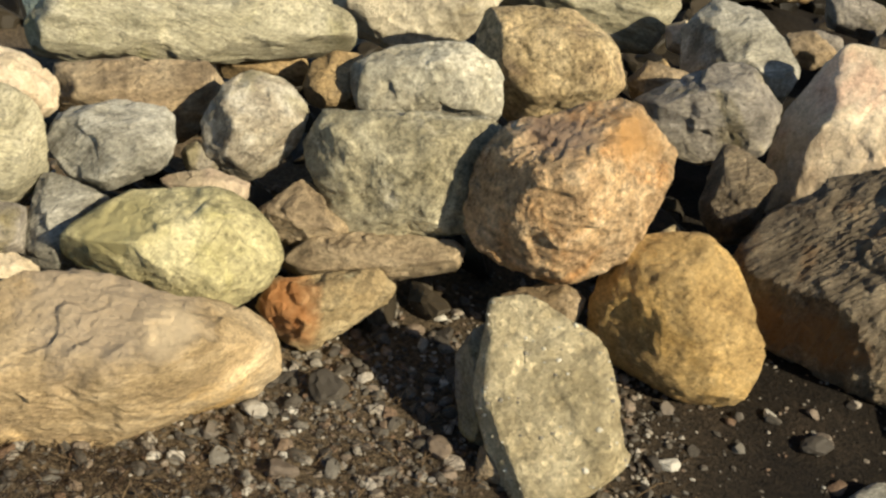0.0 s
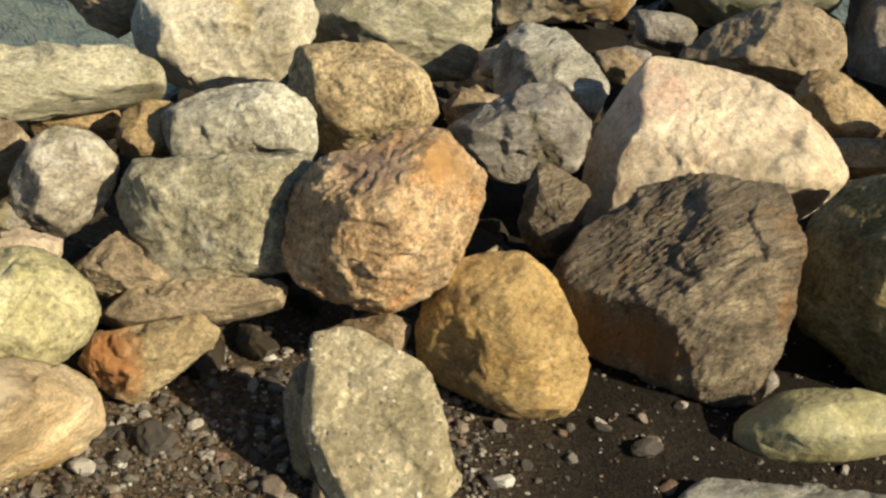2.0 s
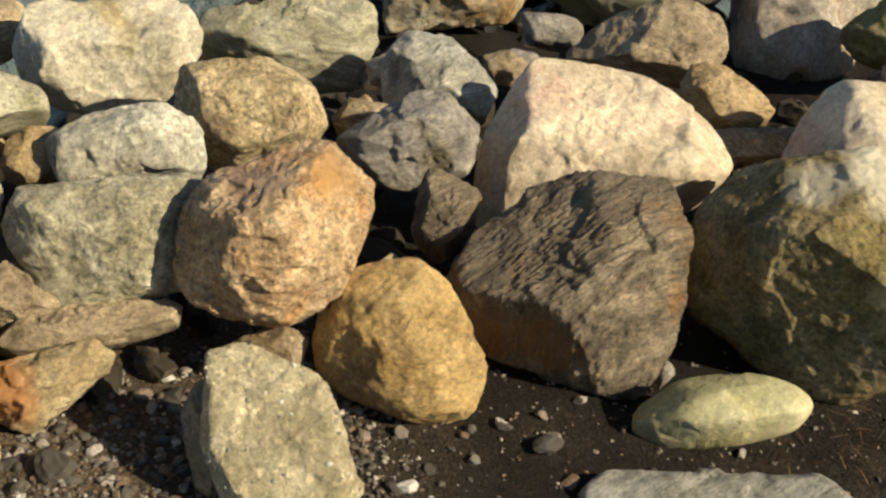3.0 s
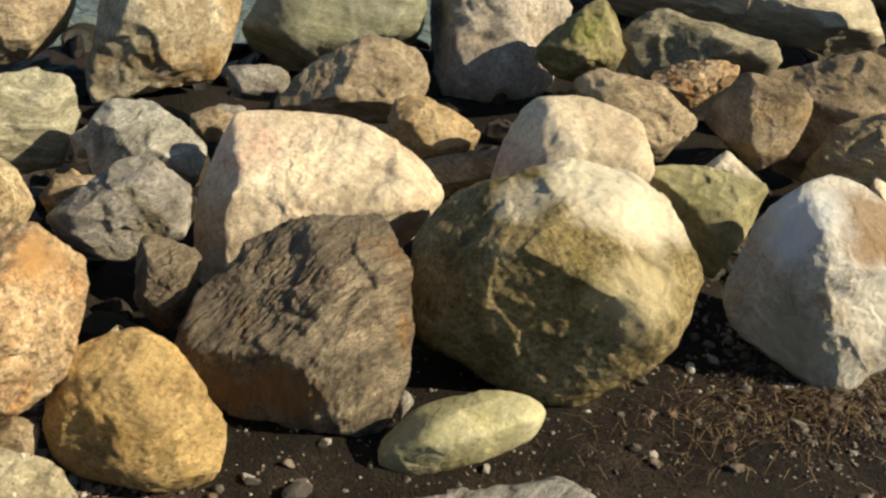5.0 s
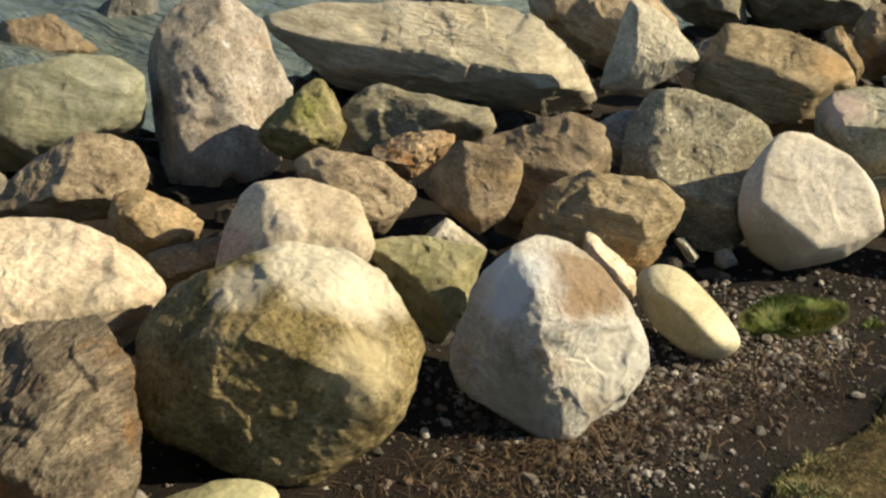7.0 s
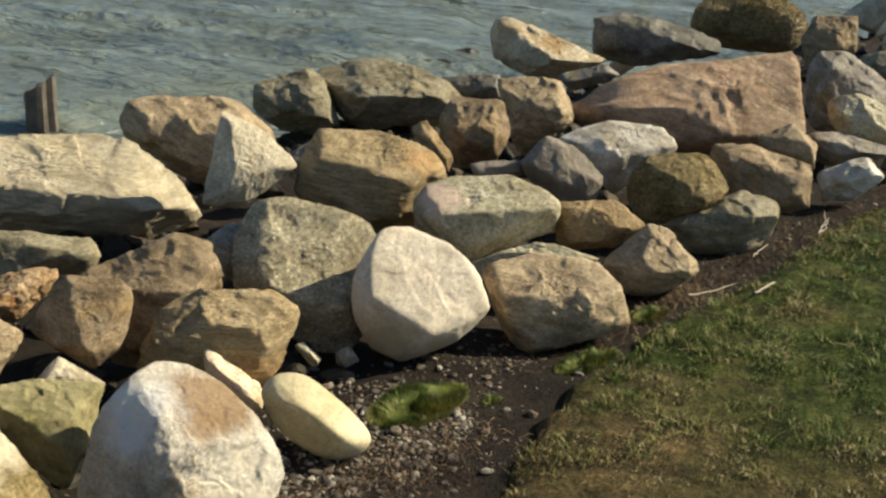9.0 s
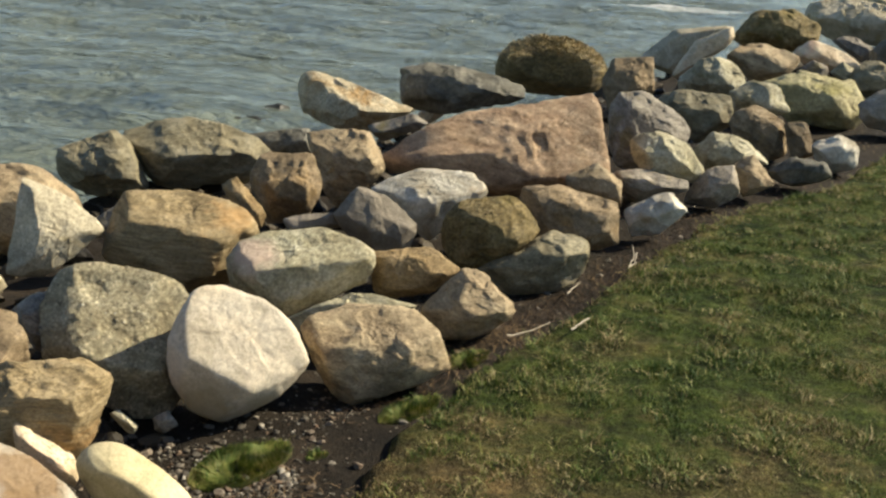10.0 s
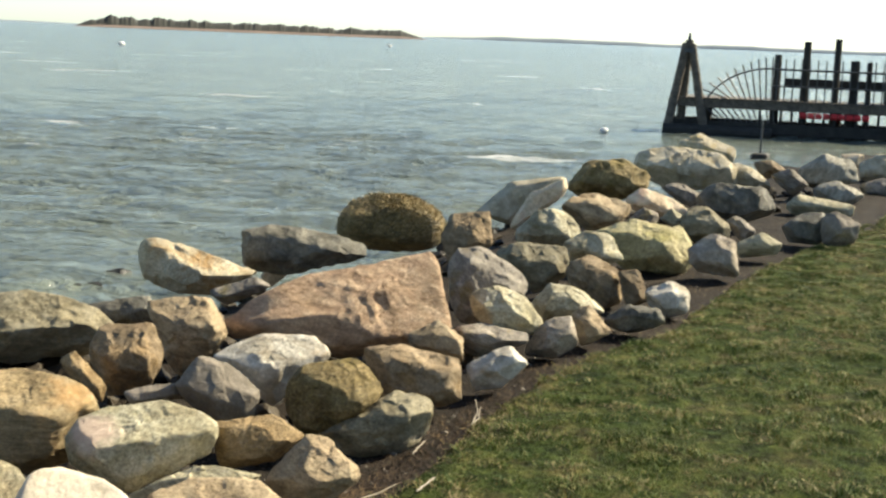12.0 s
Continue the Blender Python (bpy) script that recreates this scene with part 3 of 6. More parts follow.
def blades(name, places, heights, widths, mat, lean=0.5, seed=3):
    """Many narrow three-cornered blades in one mesh."""
    rng = np.random.RandomState(seed)
    n = len(places)
    a = rng.uniform(0, 2 * np.pi, n)
    b = rng.uniform(0, 2 * np.pi, n)
    side = np.stack([np.cos(a), np.sin(a), np.zeros(n)], 1) * (widths / 2)[:, None]
    bend = np.stack([np.cos(b), np.sin(b), np.zeros(n)], 1) * (heights * np.abs(rng.normal(0, lean, n)))[:, None]
    up = np.stack([np.zeros(n), np.zeros(n), heights], 1)
    v = np.stack([places - side, places + side, places + up * 0.6 + bend * 0.4 - side * 0.7, places + up * 0.6 + bend * 0.4 + side * 0.7, places + up + bend * 1.2], 1).reshape(-1, 3)
    k = np.arange(n)[:, None] * 5
    f = np.concatenate([k + (0, 1, 3), k + (0, 3, 2), k + (2, 3, 4)], 0)
    return new(name, mesh_of(name, v, f, mat))


def box(bm, x0, x1, y0, y1, z0, z1, bevel=0.0):
    m = Matrix.Translation(((x0 + x1) / 2, (y0 + y1) / 2, (z0 + z1) / 2)) @ Matrix.Diagonal((x1 - x0, y1 - y0, z1 - z0, 1))
    made = bmesh.ops.create_cube(bm, size=1.0, matrix=m)
    if bevel:
        bmesh.ops.bevel(bm, geom=list({e for q in made["verts"] for e in q.link_edges}), offset=bevel, segments=1, affect="EDGES")


def rod(bm, a, b, r0, r1, sides=8):
    a, b = Vector(a), Vector(b)
    d = b - a
    m = Matrix.Translation((a + b) / 2) @ d.to_track_quat("Z", "Y").to_matrix().to_4x4()
    bmesh.ops.create_cone(bm, cap_ends=True, segments=sides, radius1=r0, radius2=r1, depth=d.length, matrix=m)


def part(name, bm, mat, parent=None, label=""):
    me = bpy.data.meshes.new(name)
    bm.to_mesh(me)
    bm.free()
    me.materials.append(mat)
    ob = new(name, me)
    ob.parent = parent
    if label:
        ob["label"] = label
    return ob


# ---- the ground: one sheet from the lawn under the heap and down into the water ----
WATER_Z = -0.7


def edge_y(x):
    return float(np.interp(x, [-300, -2, 0, 1, 2, 3, 4, 6, 10, 14, 20, 30, 400], [1.6, 1.68, 1.9, 2.08, 2.05, 2.05, 2.15, 2.12, 2.1, 1.95, 1.5, 1.0, 1.0]))


def turf_y(x):
    """The seaward edge of the lawn."""
    return float(np.interp(x, [-300, 0.5, 2.0, 2.99, 3.45, 3.74, 4.13, 4.65, 5.3, 6.13, 7.3, 8.4, 9.4, 11.8, 14.2, 17.2, 25, 400],
                           [0.4, 0.6, 1.2, 1.61, 1.70, 1.78, 1.91, 1.93, 1.96, 1.96, 2.00, 1.96, 1.65, 1.55, 1.29, 0.80, 0.3, 0.3]))


def outer_y(x):
    """Where the bank drops into the water."""
    return float(np.interp(x, [-300, -1, 0, 1, 2, 3, 4, 6, 8, 10, 12, 14, 16, 18, 20, 22, 26, 34, 400], [3.92, 3.92, 3.92, 5.54, 5.49, 5.37, 5.75, 5.83, 5.83, 5.55, 4.98, 5.24, 5.24, 4.49, 3.98, 3.2, 4.0, 1.6, 1.6]))


def bed_z(x, y):
    """Height of the bank on which the stones lie."""
    e = edge_y(x)
    v = (y - e) / (outer_y(x) - e)
    z = float(np.interp(v, [-9, -0.1, 0.0, 0.12, 0.3, 0.7, 0.92, 1.04, 1.3, 2.5], [0.0, 0.0, -0.01, -0.035, -0.065, -0.12, -0.24, -0.55, -1.6, -3.0]))
    return z + 0.02 * noise.fractal(Vector((x * 2.0, y * 2.0, 3.1)), 0.9, 2.0, 4) * float(np.interp(v, [-0.5, 0.3], [0.5, 2.0]))


def sheet(name, xs, ys, height, mat, keep=None):
    v = [(x, y, height(x, y)) for y in ys for x in xs]
    w = len(xs)
    f = [(j * w + i, j * w + i + 1, (j + 1) * w + i + 1, (j + 1) * w + i) for j in range(len(ys) - 1) for i in range(w - 1)
         if keep is None or keep((xs[i] + xs[i + 1]) / 2, (ys[j] + ys[j + 1]) / 2)]
    return new(name, mesh_of(name, v, f, mat))


def steps(lo, hi, fine, far, grow=1.25):
    """Even steps from lo to hi, growing ever wider out to far on both sides."""
    mid = list(np.arange(lo, hi, fine))
    out, s, p = [], fine, hi
    while p < far[1]:
        out.append(p)
        s *= grow
        p += s
    back, s, p = [], fine, lo
    while p > far[0]:
        s *= grow
        p -= s
        back.append(p)
    return back[::-1] + mid + out + [far[1]]


ground = tagged(sheet("ground", steps(-1.5, 9, 0.05, (-900, 900)), steps(0.6, 4.0, 0.05, (-900, 14)), bed_z, SOIL), "dark damp soil and shingle bank under the stones", "ground", kind="structure")


def turf_edge(x, y):
    return turf_y(x) + 0.07 * noise.fractal(Vector((x * 2.6, y * 1.5, 0)), 0.9, 2.0, 3)


def turf_z(x, y):
    inside = turf_edge(x, y) - y
    return bed_z(x, min(y, 1.2)) + float(np.interp(inside, [-0.10, -0.02, 0.03, 0.14, 0.6], [-0.08, -0.03, 0.035, 0.06, 0.075])) + 0.012 * noise.fractal(Vector((x * 3, y * 3, 9)), 0.9, 2.0, 3)


lawn = tagged(sheet("lawn", steps(-1.0, 12, 0.06, (-850, 850)), steps(0.2, 2.3, 0.03, (-850, 2.3)), turf_z, TURF,
                    lambda x, y: y < turf_edge(x, y) + 0.09), "lawn of short green and straw-coloured turf", "lawn", kind="structure")


def wave(x, y):
    near = float(np.interp(math.hypot(x, y), [0, 40, 160], [1, 1, 0.2]))
    q = Vector((x * 0.88 + y * 0.47, (y * 0.88 - x * 0.47) * 0.42, 0.0))
    crest = 1.0 - 2.0 * abs(noise.noise(q * 1.1 + Vector((3.0, 8.0, 0.0))))
    return WATER_Z + near * (0.06 * noise.fractal(q * 1.6, 0.7, 2.1, 4) + 0.045 * crest + 0.05 * noise.noise(q * 0.45))


water = tagged(sheet("water", steps(-2, 32, 0.12, (-4000, 4800), 1.16), steps(3.4, 22, 0.12, (2.2, 4800), 1.16), wave, WATER),
               "choppy grey-green sea water with foam streaks", "sea", kind="structure")

# ---- loose ground cover ----
def pebble_shape(rng, k=2):
    d, tri = SPHERES[k]
    p = d.copy()
    for _ in range(13):
        n = rng.normal(0, 1, 3)
        n /= np.linalg.norm(n)
        h = p @ n
        p = p - np.outer(np.maximum(h - rng.uniform(0.5, 0.8), 0), n)
    return p * (1 + rng.normal(0, 0.04, (len(p), 1))), tri


def turn_z(p, a):
    c, s = math.cos(a), math.sin(a)
    return np.stack([p[:, 0] * c - p[:, 1] * s, p[:, 0] * s + p[:, 1] * c, p[:, 2]], 1)


def gravel():
    rng = np.random.RandomState(7)
    shapes = [pebble_shape(rng) for _ in range(12)]
    verts, tris, base = [], [], 0
    for _ in range(17000):
        x = rng.choice((rng.uniform(-0.9, 0.8), rng.uniform(-0.9, 4.6), rng.uniform(2.2, 3.8))) if rng.rand() < 0.88 else rng.uniform(4.6, 12)
        y = edge_y(x) + (rng.normal(0.0, 0.22) if rng.rand() < 0.75 else rng.uniform(-0.55, 0.9))
        if y < turf_y(x) + 0.02 or (0.75 < x < 2.4 and rng.rand() < 0.5) or (y < turf_y(x) + 0.22 and x > 2.8 and rng.rand() < 0.8):
            continue
        r = min((0.0042 if x < 0.7 or x > 2.3 else 0.0032) * (1 + rng.pareto(2.3)), 0.020)
        p, tri = shapes[rng.randint(12)]
        q = turn_z(p * (r * rng.uniform(0.8, 1.4), r * rng.uniform(0.7, 1.1), r * rng.uniform(0.5, 0.8)), rng.uniform(0, 6.3))
        verts.append(q + (x, y, bed_z(x, y) + r * 0.25))
        tris.append(tri + base)
        base += len(p)
    ob = new("gravel", mesh_of("gravel", np.concatenate(verts), np.concatenate(tris), PEBBLE, False))
    return tagged(ob, "mixed grey and brown gravel strewn over dark soil", "gravel", kind="stuff")


def grass():
    rng = np.random.RandomState(11)
    green, dry = [], []
    while len(green) + len(dry) < 200000:
        x = 2.6 - 1.2 * rng.rand() ** 3 + 17 * rng.rand() ** 1.9
        hi = turf_y(x) + 0.09
        lo = -0.45 + 0.06 * x - 0.9 * rng.rand() ** 4
        y = rng.uniform(lo, hi)
        t = turf_edge(x, y) - y
        if t < -0.05 or (t < 0.04 and rng.rand() < 0.5):
            continue
        m = noise.fractal(Vector((x * 4.5, y * 4.5, 5.0)), 0.8, 2.0, 4)
        if rng.rand() > float(np.interp(m, [-0.35, 0.0, 0.3], [0.25, 0.6, 1.0])):
            continue
        k = noise.noise(Vector((x * 1.3, y * 2.2, 2.0))) + 0.5 * noise.noise(Vector((x * 4.5, y * 6.0, 7.0)))
        dryness = 0.85 if x + 1.2 * k < 4.1 else 0.5 if t < 0.10 + 0.3 * k else float(np.interp(k, [-0.1, 0.12, 0.4], [0.03, 0.25, 0.8]))
        parched = rng.rand() < dryness
        tall = (0.008 + 0.012 * rng.rand()) * (1.0 + 2.6 * max(m, -0.33)) * (0.6 if parched else 1.0)
        (dry if parched else green).append((x, y, turf_z(x, y) - 0.004, tall, 0.0028 + 0.00026 * x))
    for name, rows, mat, label in (("grass", green, GRASS, "short green grass blades of the lawn"), ("dry_grass", dry, DRYGRASS, "dry straw-coloured grass blades of the lawn")):
        q = np.array(rows)
        tagged(blades(name, q[:, :3], q[:, 3], q[:, 4], mat, 1.1), label, "grass", kind="stuff")


def tuft(x, y, rx, ry, count, tall, seed):
    rng = np.random.RandomState(seed)
    a, r = rng.uniform(0, 6.3, count), np.sqrt(rng.rand(count))
    px, py = r * np.cos(a) * rx, r * np.sin(a) * ry
    z = np.array([bed_z(x + q, y + w) for q, w in zip(px, py)]) - 0.003
    ob = blades("grass_tuft", np.stack([px, py, z], 1), tall * rng.uniform(0.5, 1.0, count) * (1.2 - r * 0.6), np.full(count, 0.004), GRASS, 0.6, seed)
    ob.location = (x, y, 0)
    return tagged(ob, "small tuft of green grass growing in dark soil", "grass tuft", "tufts beside the lawn", "stuff")


def litter():
    """Dead stalks and needles that lie on the soil."""
    rng = np.random.RandomState(23)
    v, f = [], []
    spots = [(2.35, 1.98, 0.24, 0.10, 520), (2.75, 1.93, 0.30, 0.09, 600), (1.9, 1.95, 0.2, 0.1, 60), (3.3, 1.95, 0.25, 0.10, 300), (-0.3, 1.66, 0.30, 0.10, 500), (0.2, 1.82, 0.25, 0.12, 260),
             (5.4, 2.10, 0.6, 0.07, 450), (6.9, 2.08, 1.2, 0.08, 600), (9.6, 1.88, 1.8, 0.12, 400)]
    for cx, cy, sx_, sy_, n in spots:
        for _ in range(2 * n):
            x, y = cx + rng.normal(0, sx_), cy + rng.normal(0, sy_)
            a, ln, w = rng.normal(0.5, 0.9), rng.uniform(0.03, 0.10), rng.uniform(0.0005, 0.0010) * (1 + 0.15 * max(x, 0))
            z = max(bed_z(x, y), turf_z(x, y) if y < turf_y(x) else -1) + rng.uniform(0.002, 0.012)
            dx, dy = math.cos(a) * ln / 2, math.sin(a) * ln / 2
            nx, ny = -math.sin(a) * w, math.cos(a) * w
            t = rng.normal(0, 0.12) * ln
            k = len(v)
            v += [(x - dx - nx, y - dy - ny, z - t), (x - dx + nx, y - dy + ny, z - t), (x + nx, y + ny, z + 0.15 * ln), (x - nx, y - ny, z + 0.15 * ln), (x + dx, y + dy, z + t)]
            f += [(k, k + 1, k + 2), (k, k + 2, k + 3), (k + 3, k + 2, k + 4)]
    ob = new("straw_litter", mesh_of("straw_litter", v, f, STRAW, False))
    return tagged(ob, "dead brown stalks and needles scattered on soil", "litter", kind="stuff")


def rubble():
    """The under-layer of smaller stones on which the boulders lie; near-black to paint the gaps' shade."""
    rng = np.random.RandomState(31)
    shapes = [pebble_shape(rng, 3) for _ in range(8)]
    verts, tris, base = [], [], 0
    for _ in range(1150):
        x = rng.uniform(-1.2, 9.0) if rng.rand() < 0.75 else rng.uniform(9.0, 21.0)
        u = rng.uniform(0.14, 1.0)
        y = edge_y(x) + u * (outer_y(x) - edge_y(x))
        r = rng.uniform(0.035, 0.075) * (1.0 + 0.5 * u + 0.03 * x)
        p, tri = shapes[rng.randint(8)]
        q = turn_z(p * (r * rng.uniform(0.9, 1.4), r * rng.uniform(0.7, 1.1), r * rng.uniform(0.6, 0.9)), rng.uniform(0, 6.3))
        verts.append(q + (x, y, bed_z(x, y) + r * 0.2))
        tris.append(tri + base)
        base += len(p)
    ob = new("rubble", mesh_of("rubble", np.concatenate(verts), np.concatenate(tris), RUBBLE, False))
    return tagged(ob, "smaller stones in gaps under the boulders, coloured dark as shade", "rubble", kind="stuff")


gravel()
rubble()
grass()
tuft(3.72, 2.23, 0.23, 0.12, 6500, 0.05, 1)
tuft(3.92, 2.06, 0.05, 0.03, 250, 0.03, 2)
tuft(5.07, 2.08, 0.14, 0.06, 1200, 0.045, 3)
tuft(4.44, 2.00, 0.18, 0.08, 2200, 0.045, 4)
litter()

# ---- larger pebbles lying on the gravel ----
PEBBLES = []
rng = np.random.RandomState(5)
for k in range(5):
    shape, tri = pebble_shape(rng, 3)
    PEBBLES.append(mesh_of("pebble", shape, tri, PEBBLE, False))


def pebble(x, y, r, shape, label):
    ob = new("pebble", PEBBLES[shape % 5])
    ob.scale = (r * 1.15, r * 0.9, r * 0.65)
    ob.location = (x, y, bed_z(x, y) + r * 0.3)
    ob.rotation_euler = (0, 0, x * 17 + y * 5)
    return tagged(ob, label, "pebble", "pebbles on the gravel")


pebble(0.020, 2.069, 0.0135, 0, "white pebble lying on dark gravel")
pebble(0.030, 1.946, 0.0206, 1, "pale grey pebble lying on dark gravel")
pebble(0.096, 1.987, 0.0483, 2, "pinkish brown pebble lying on dark gravel")
pebble(-0.149, 1.844, 0.0127, 3, "white pebble lying on dark gravel")
pebble(-0.117, 1.848, 0.0211, 4, "grey pebble lying on dark gravel")
pebble(-0.070, 1.875, 0.0234, 5, "grey pebble lying on dark gravel")
pebble(-0.038, 1.915, 0.0280, 6, "grey pebble lying on dark gravel")
pebble(-0.095, 1.788, 0.0249, 7, "pale grey pebble lying on dark gravel")
pebble(-0.034, 1.829, 0.0168, 8, "pale grey pebble lying on dark gravel")
pebble(-0.166, 1.768, 0.0186, 9, "pale grey pebble lying on dark gravel")
pebble(-0.075, 1.828, 0.0210, 10, "grey pebble lying on dark gravel")
pebble(0.113, 1.797, 0.0229, 11, "pale grey pebble lying on dark gravel")
pebble(0.019, 1.761, 0.0329, 12, "reddish pebble lying on dark gravel")
pebble(-0.036, 1.730, 0.0204, 13, "grey pebble lying on dark gravel")
pebble(0.181, 2.212, 0.0234, 14, "grey pebble lying on dark gravel")
pebble(0.224, 1.931, 0.0195, 15, "rusty pebble lying on dark gravel")
pebble(0.311, 1.862, 0.0320, 16, "brown pebble lying on dark gravel")
pebble(-0.199, 1.719, 0.0184, 17, "pale grey pebble lying on dark gravel")
pebble(-0.414, 1.744, 0.0145, 18, "white pebble lying on dark gravel")
pebble(0.783, 2.077, 0.0187, 19, "pale grey pebble lying on dark gravel")
pebble(0.756, 1.897, 0.0223, 20, "rusty pebble lying on dark gravel")
pebble(1.082, 2.004, 0.0333, 21, "tan pebble lying on dark gravel")
pebble(1.002, 2.080, 0.0192, 22, "tan pebble lying on dark gravel")
pebble(0.166, 1.777, 0.0145, 23, "grey pebble lying on dark gravel")
pebble(0.915, 1.984, 0.0162, 24, "grey pebble lying on dark gravel")
pebble(0.014, 1.865, 0.0148, 25, "brown pebble lying on dark gravel")
pebble(0.263, 2.224, 0.0212, 26, "grey pebble lying on dark gravel")
pebble(0.323, 2.219, 0.0259, 27, "grey pebble lying on dark gravel")
pebble(-0.451, 1.720, 0.0186, 28, "pale grey pebble lying on dark gravel")
pebble(0.818, 1.955, 0.0159, 29, "grey pebble lying on dark gravel")
pebble(-0.323, 1.660, 0.0141, 30, "grey pebble lying on dark gravel")
pebble(2.325, 1.901, 0.0259, 31, "pale grey pebble lying on dark gravel")
pebble(2.568, 1.842, 0.0208, 32, "grey pebble lying on dark gravel")
pebble(2.060, 2.197, 0.0233, 33, "grey pebble lying on dark gravel")
pebble(3.270, 1.961, 0.0206, 34, "grey pebble lying on dark gravel")
pebble(3.793, 2.606, 0.0283, 35, "grey pebble lying on dark gravel")
pebble(3.497, 2.142, 0.0256, 36, "grey pebble lying on dark gravel")
pebble(3.472, 1.897, 0.0248, 37, "grey pebble lying on dark gravel")
pebble(3.671, 2.586, 0.0238, 38, "pale grey pebble lying on dark gravel")
pebble(3.917, 1.896, 0.0229, 39, "grey pebble lying on dark gravel")
pebble(3.843, 2.264, 0.0196, 40, "grey pebble lying on dark gravel")
pebble(2.055, 1.789, 0.0187, 41, "grey pebble lying on dark gravel")
pebble(0.997, 2.080, 0.0147, 42, "ochre pebble lying on dark gravel")
pebble(1.508, 1.970, 0.0152, 43, "rusty pebble lying on dark gravel")
pebble(1.087, 2.013, 0.0316, 44, "tan pebble lying on dark gravel")
pebble(0.998, 2.091, 0.0169, 45, "rusty pebble lying on dark gravel")
pebble(1.089, 2.010, 0.0287, 46, "tan pebble lying on dark gravel")


def twig(x, y, z, az, length, label):
    seg = 7
    bm = bmesh.new()
    r = np.random.RandomState(int(x * 100))
    p = Vector((0, 0, 0))
    for k in range(seg):
        a = radians(az) + r.normal(0, 0.12)
        q = p + Vector((math.cos(a), math.sin(a), r.normal(0.02, 0.10))) * (length / seg)
        rod(bm, p, q, 0.0035 * (1 - 0.08 * k), 0.0035 * (1 - 0.08 * (k + 1)), 6)
        p = q
    ob = part("twig", bm, TWIG)
    ob.location = (x, y, z)
    return tagged(ob, label, "twig", "bleached twigs at the turf edge")


TWIG = plain("bleached_wood", (0.34, 0.29, 0.22), (0.52, 0.46, 0.37), 30.0)
twig(5.394, 1.767, 0.110, 0, 0.20, "thin bleached twig lying at the turf edge")
twig(5.371, 2.049, 0.030, -15, 0.28, "thin bleached twig lying at the turf edge")
twig(6.600, 1.972, 0.060, 15, 0.35, "thin bleached twig lying at the turf edge")
twig(6.630, 1.975, 0.060, 18, 0.34, "thin bleached twig lying at the turf edge")
twig(5.427, 1.775, 0.100, 0, 0.18, "thin bleached twig lying at the turf edge")
twig(6.032, 2.054, 0.050, 4, 0.25, "thin bleached twig lying at the turf edge")

# ---- the stones of the heap ----
boulder("flat_boulder", "long pale greenish-grey layered slab lying on other stones", PALE, (-0.329, 2.867, 0.276), (-83, 27), (6.7, 15.3),
        [(174, 32, 27.5), (119, 63, 9.4), (97, 65, 9.3), (41, 54, 22.8), (9, 19, 37.8), (-60, -59, 10.0), (-66, -60, 8.4), (-75, -61, 8.5), (-155, -21, 33.4)], level=6, sharp=16, layered=1)
boulder("boulder", "cream-coloured rounded boulder among the heap", CREAM, (-0.650, 2.490, 0.261), (-75, 30), (6.4, 10.2),
        [(123, 60, 8.3), (67, 56, 7.5), (38, 38, 8.4), (11, -3, 10.9), (-27, -47, 9.1), (-75, -59, 7.1), (-164, 1, 8.8)], level=6)
boulder("boulder", "pale grey angular boulder with sunlit upper face", PALE, (-0.614, 2.291, 0.252), (-75, 32), (6.7, 10.8),
        [(118, 59, 12.0), (68, 55, 11.8), (29, 24, 9.8), (16, 5, 8.9), (-9, -30, 10.8), (-58, -54, 11.9), (-107, -51, 12.1), (-164, 1, 7.8)], level=6, sharp=14)
boulder("flat_boulder", "brown-grey slab wedged beneath a paler one", TAN, (-0.392, 2.624, 0.216), (-82, 30), (8.3, 13.2),
        [(125, 59, 8.8), (109, 61, 8.1), (17, 21, 17.6), (-11, -26, 14.3), (-46, -52, 11.8), (-103, -56, 9.1), (-162, -9, 17.6)], level=6, layered=1)
boulder("boulder", "blue-grey angular stone with a darker band", BLUEGREY, (-0.402, 2.350, 0.254), (-80, 32), (6.9, 11.1),
        [(138, 53, 8.3), (87, 59, 8.2), (5, -3, 12.1), (-41, -49, 8.4), (-61, -54, 8.8), (-144, -32, 10.3), (-157, -16, 11.9)], level=6, faces=[(-38, 61, 7.4), (-114, 16, 6.4)], sharp=16)
boulder("boulder", "rounded mottled grey stone with dark patches", MOTTLED, (-0.135, 2.492, 0.259), (-87, 31), (7.5, 12.1),
        [(170, 24, 9.6), (146, 48, 10.2), (66, 59, 11.3), (26, 36, 11.5), (-3, -7, 10.4), (-32, -41, 9.4), (-106, -55, 11.6), (-168, -10, 10.5)], level=6, faces=[(-61, 74, 7.7), (-68, -5, 6.4)], sharp=11)
boulder("small_stone", "small grey stone wedged under a rounded one", GREY, (-0.235, 2.451, 0.177), (-85, 33), (2.7, 4.2),
        [(146, 46, 3.9), (46, 46, 3.0), (-2, -11, 4.0), (-70, -56, 3.3), (-161, -18, 3.2)], level=5)
boulder("small_stone", "ochre stone in shade beneath a slab", OCHRE, (-0.139, 2.929, 0.158), (-87, 29), (4.1, 6.6),
        [(119, 59, 3.5), (7, 11, 9.5), (-51, -55, 5.3), (-94, -61, 3.9), (-163, -21, 11.1)], level=6)
boulder("small_stone", "ochre-brown stone in a gap of the heap", OCHRE, (0.023, 2.817, 0.212), (-90, 29), (5.5, 8.8),
        [(176, 9, 7.1), (152, 42, 6.3), (77, 62, 7.5), (3, 8, 6.4), (-66, -58, 6.5), (-148, -43, 7.4)], level=6)
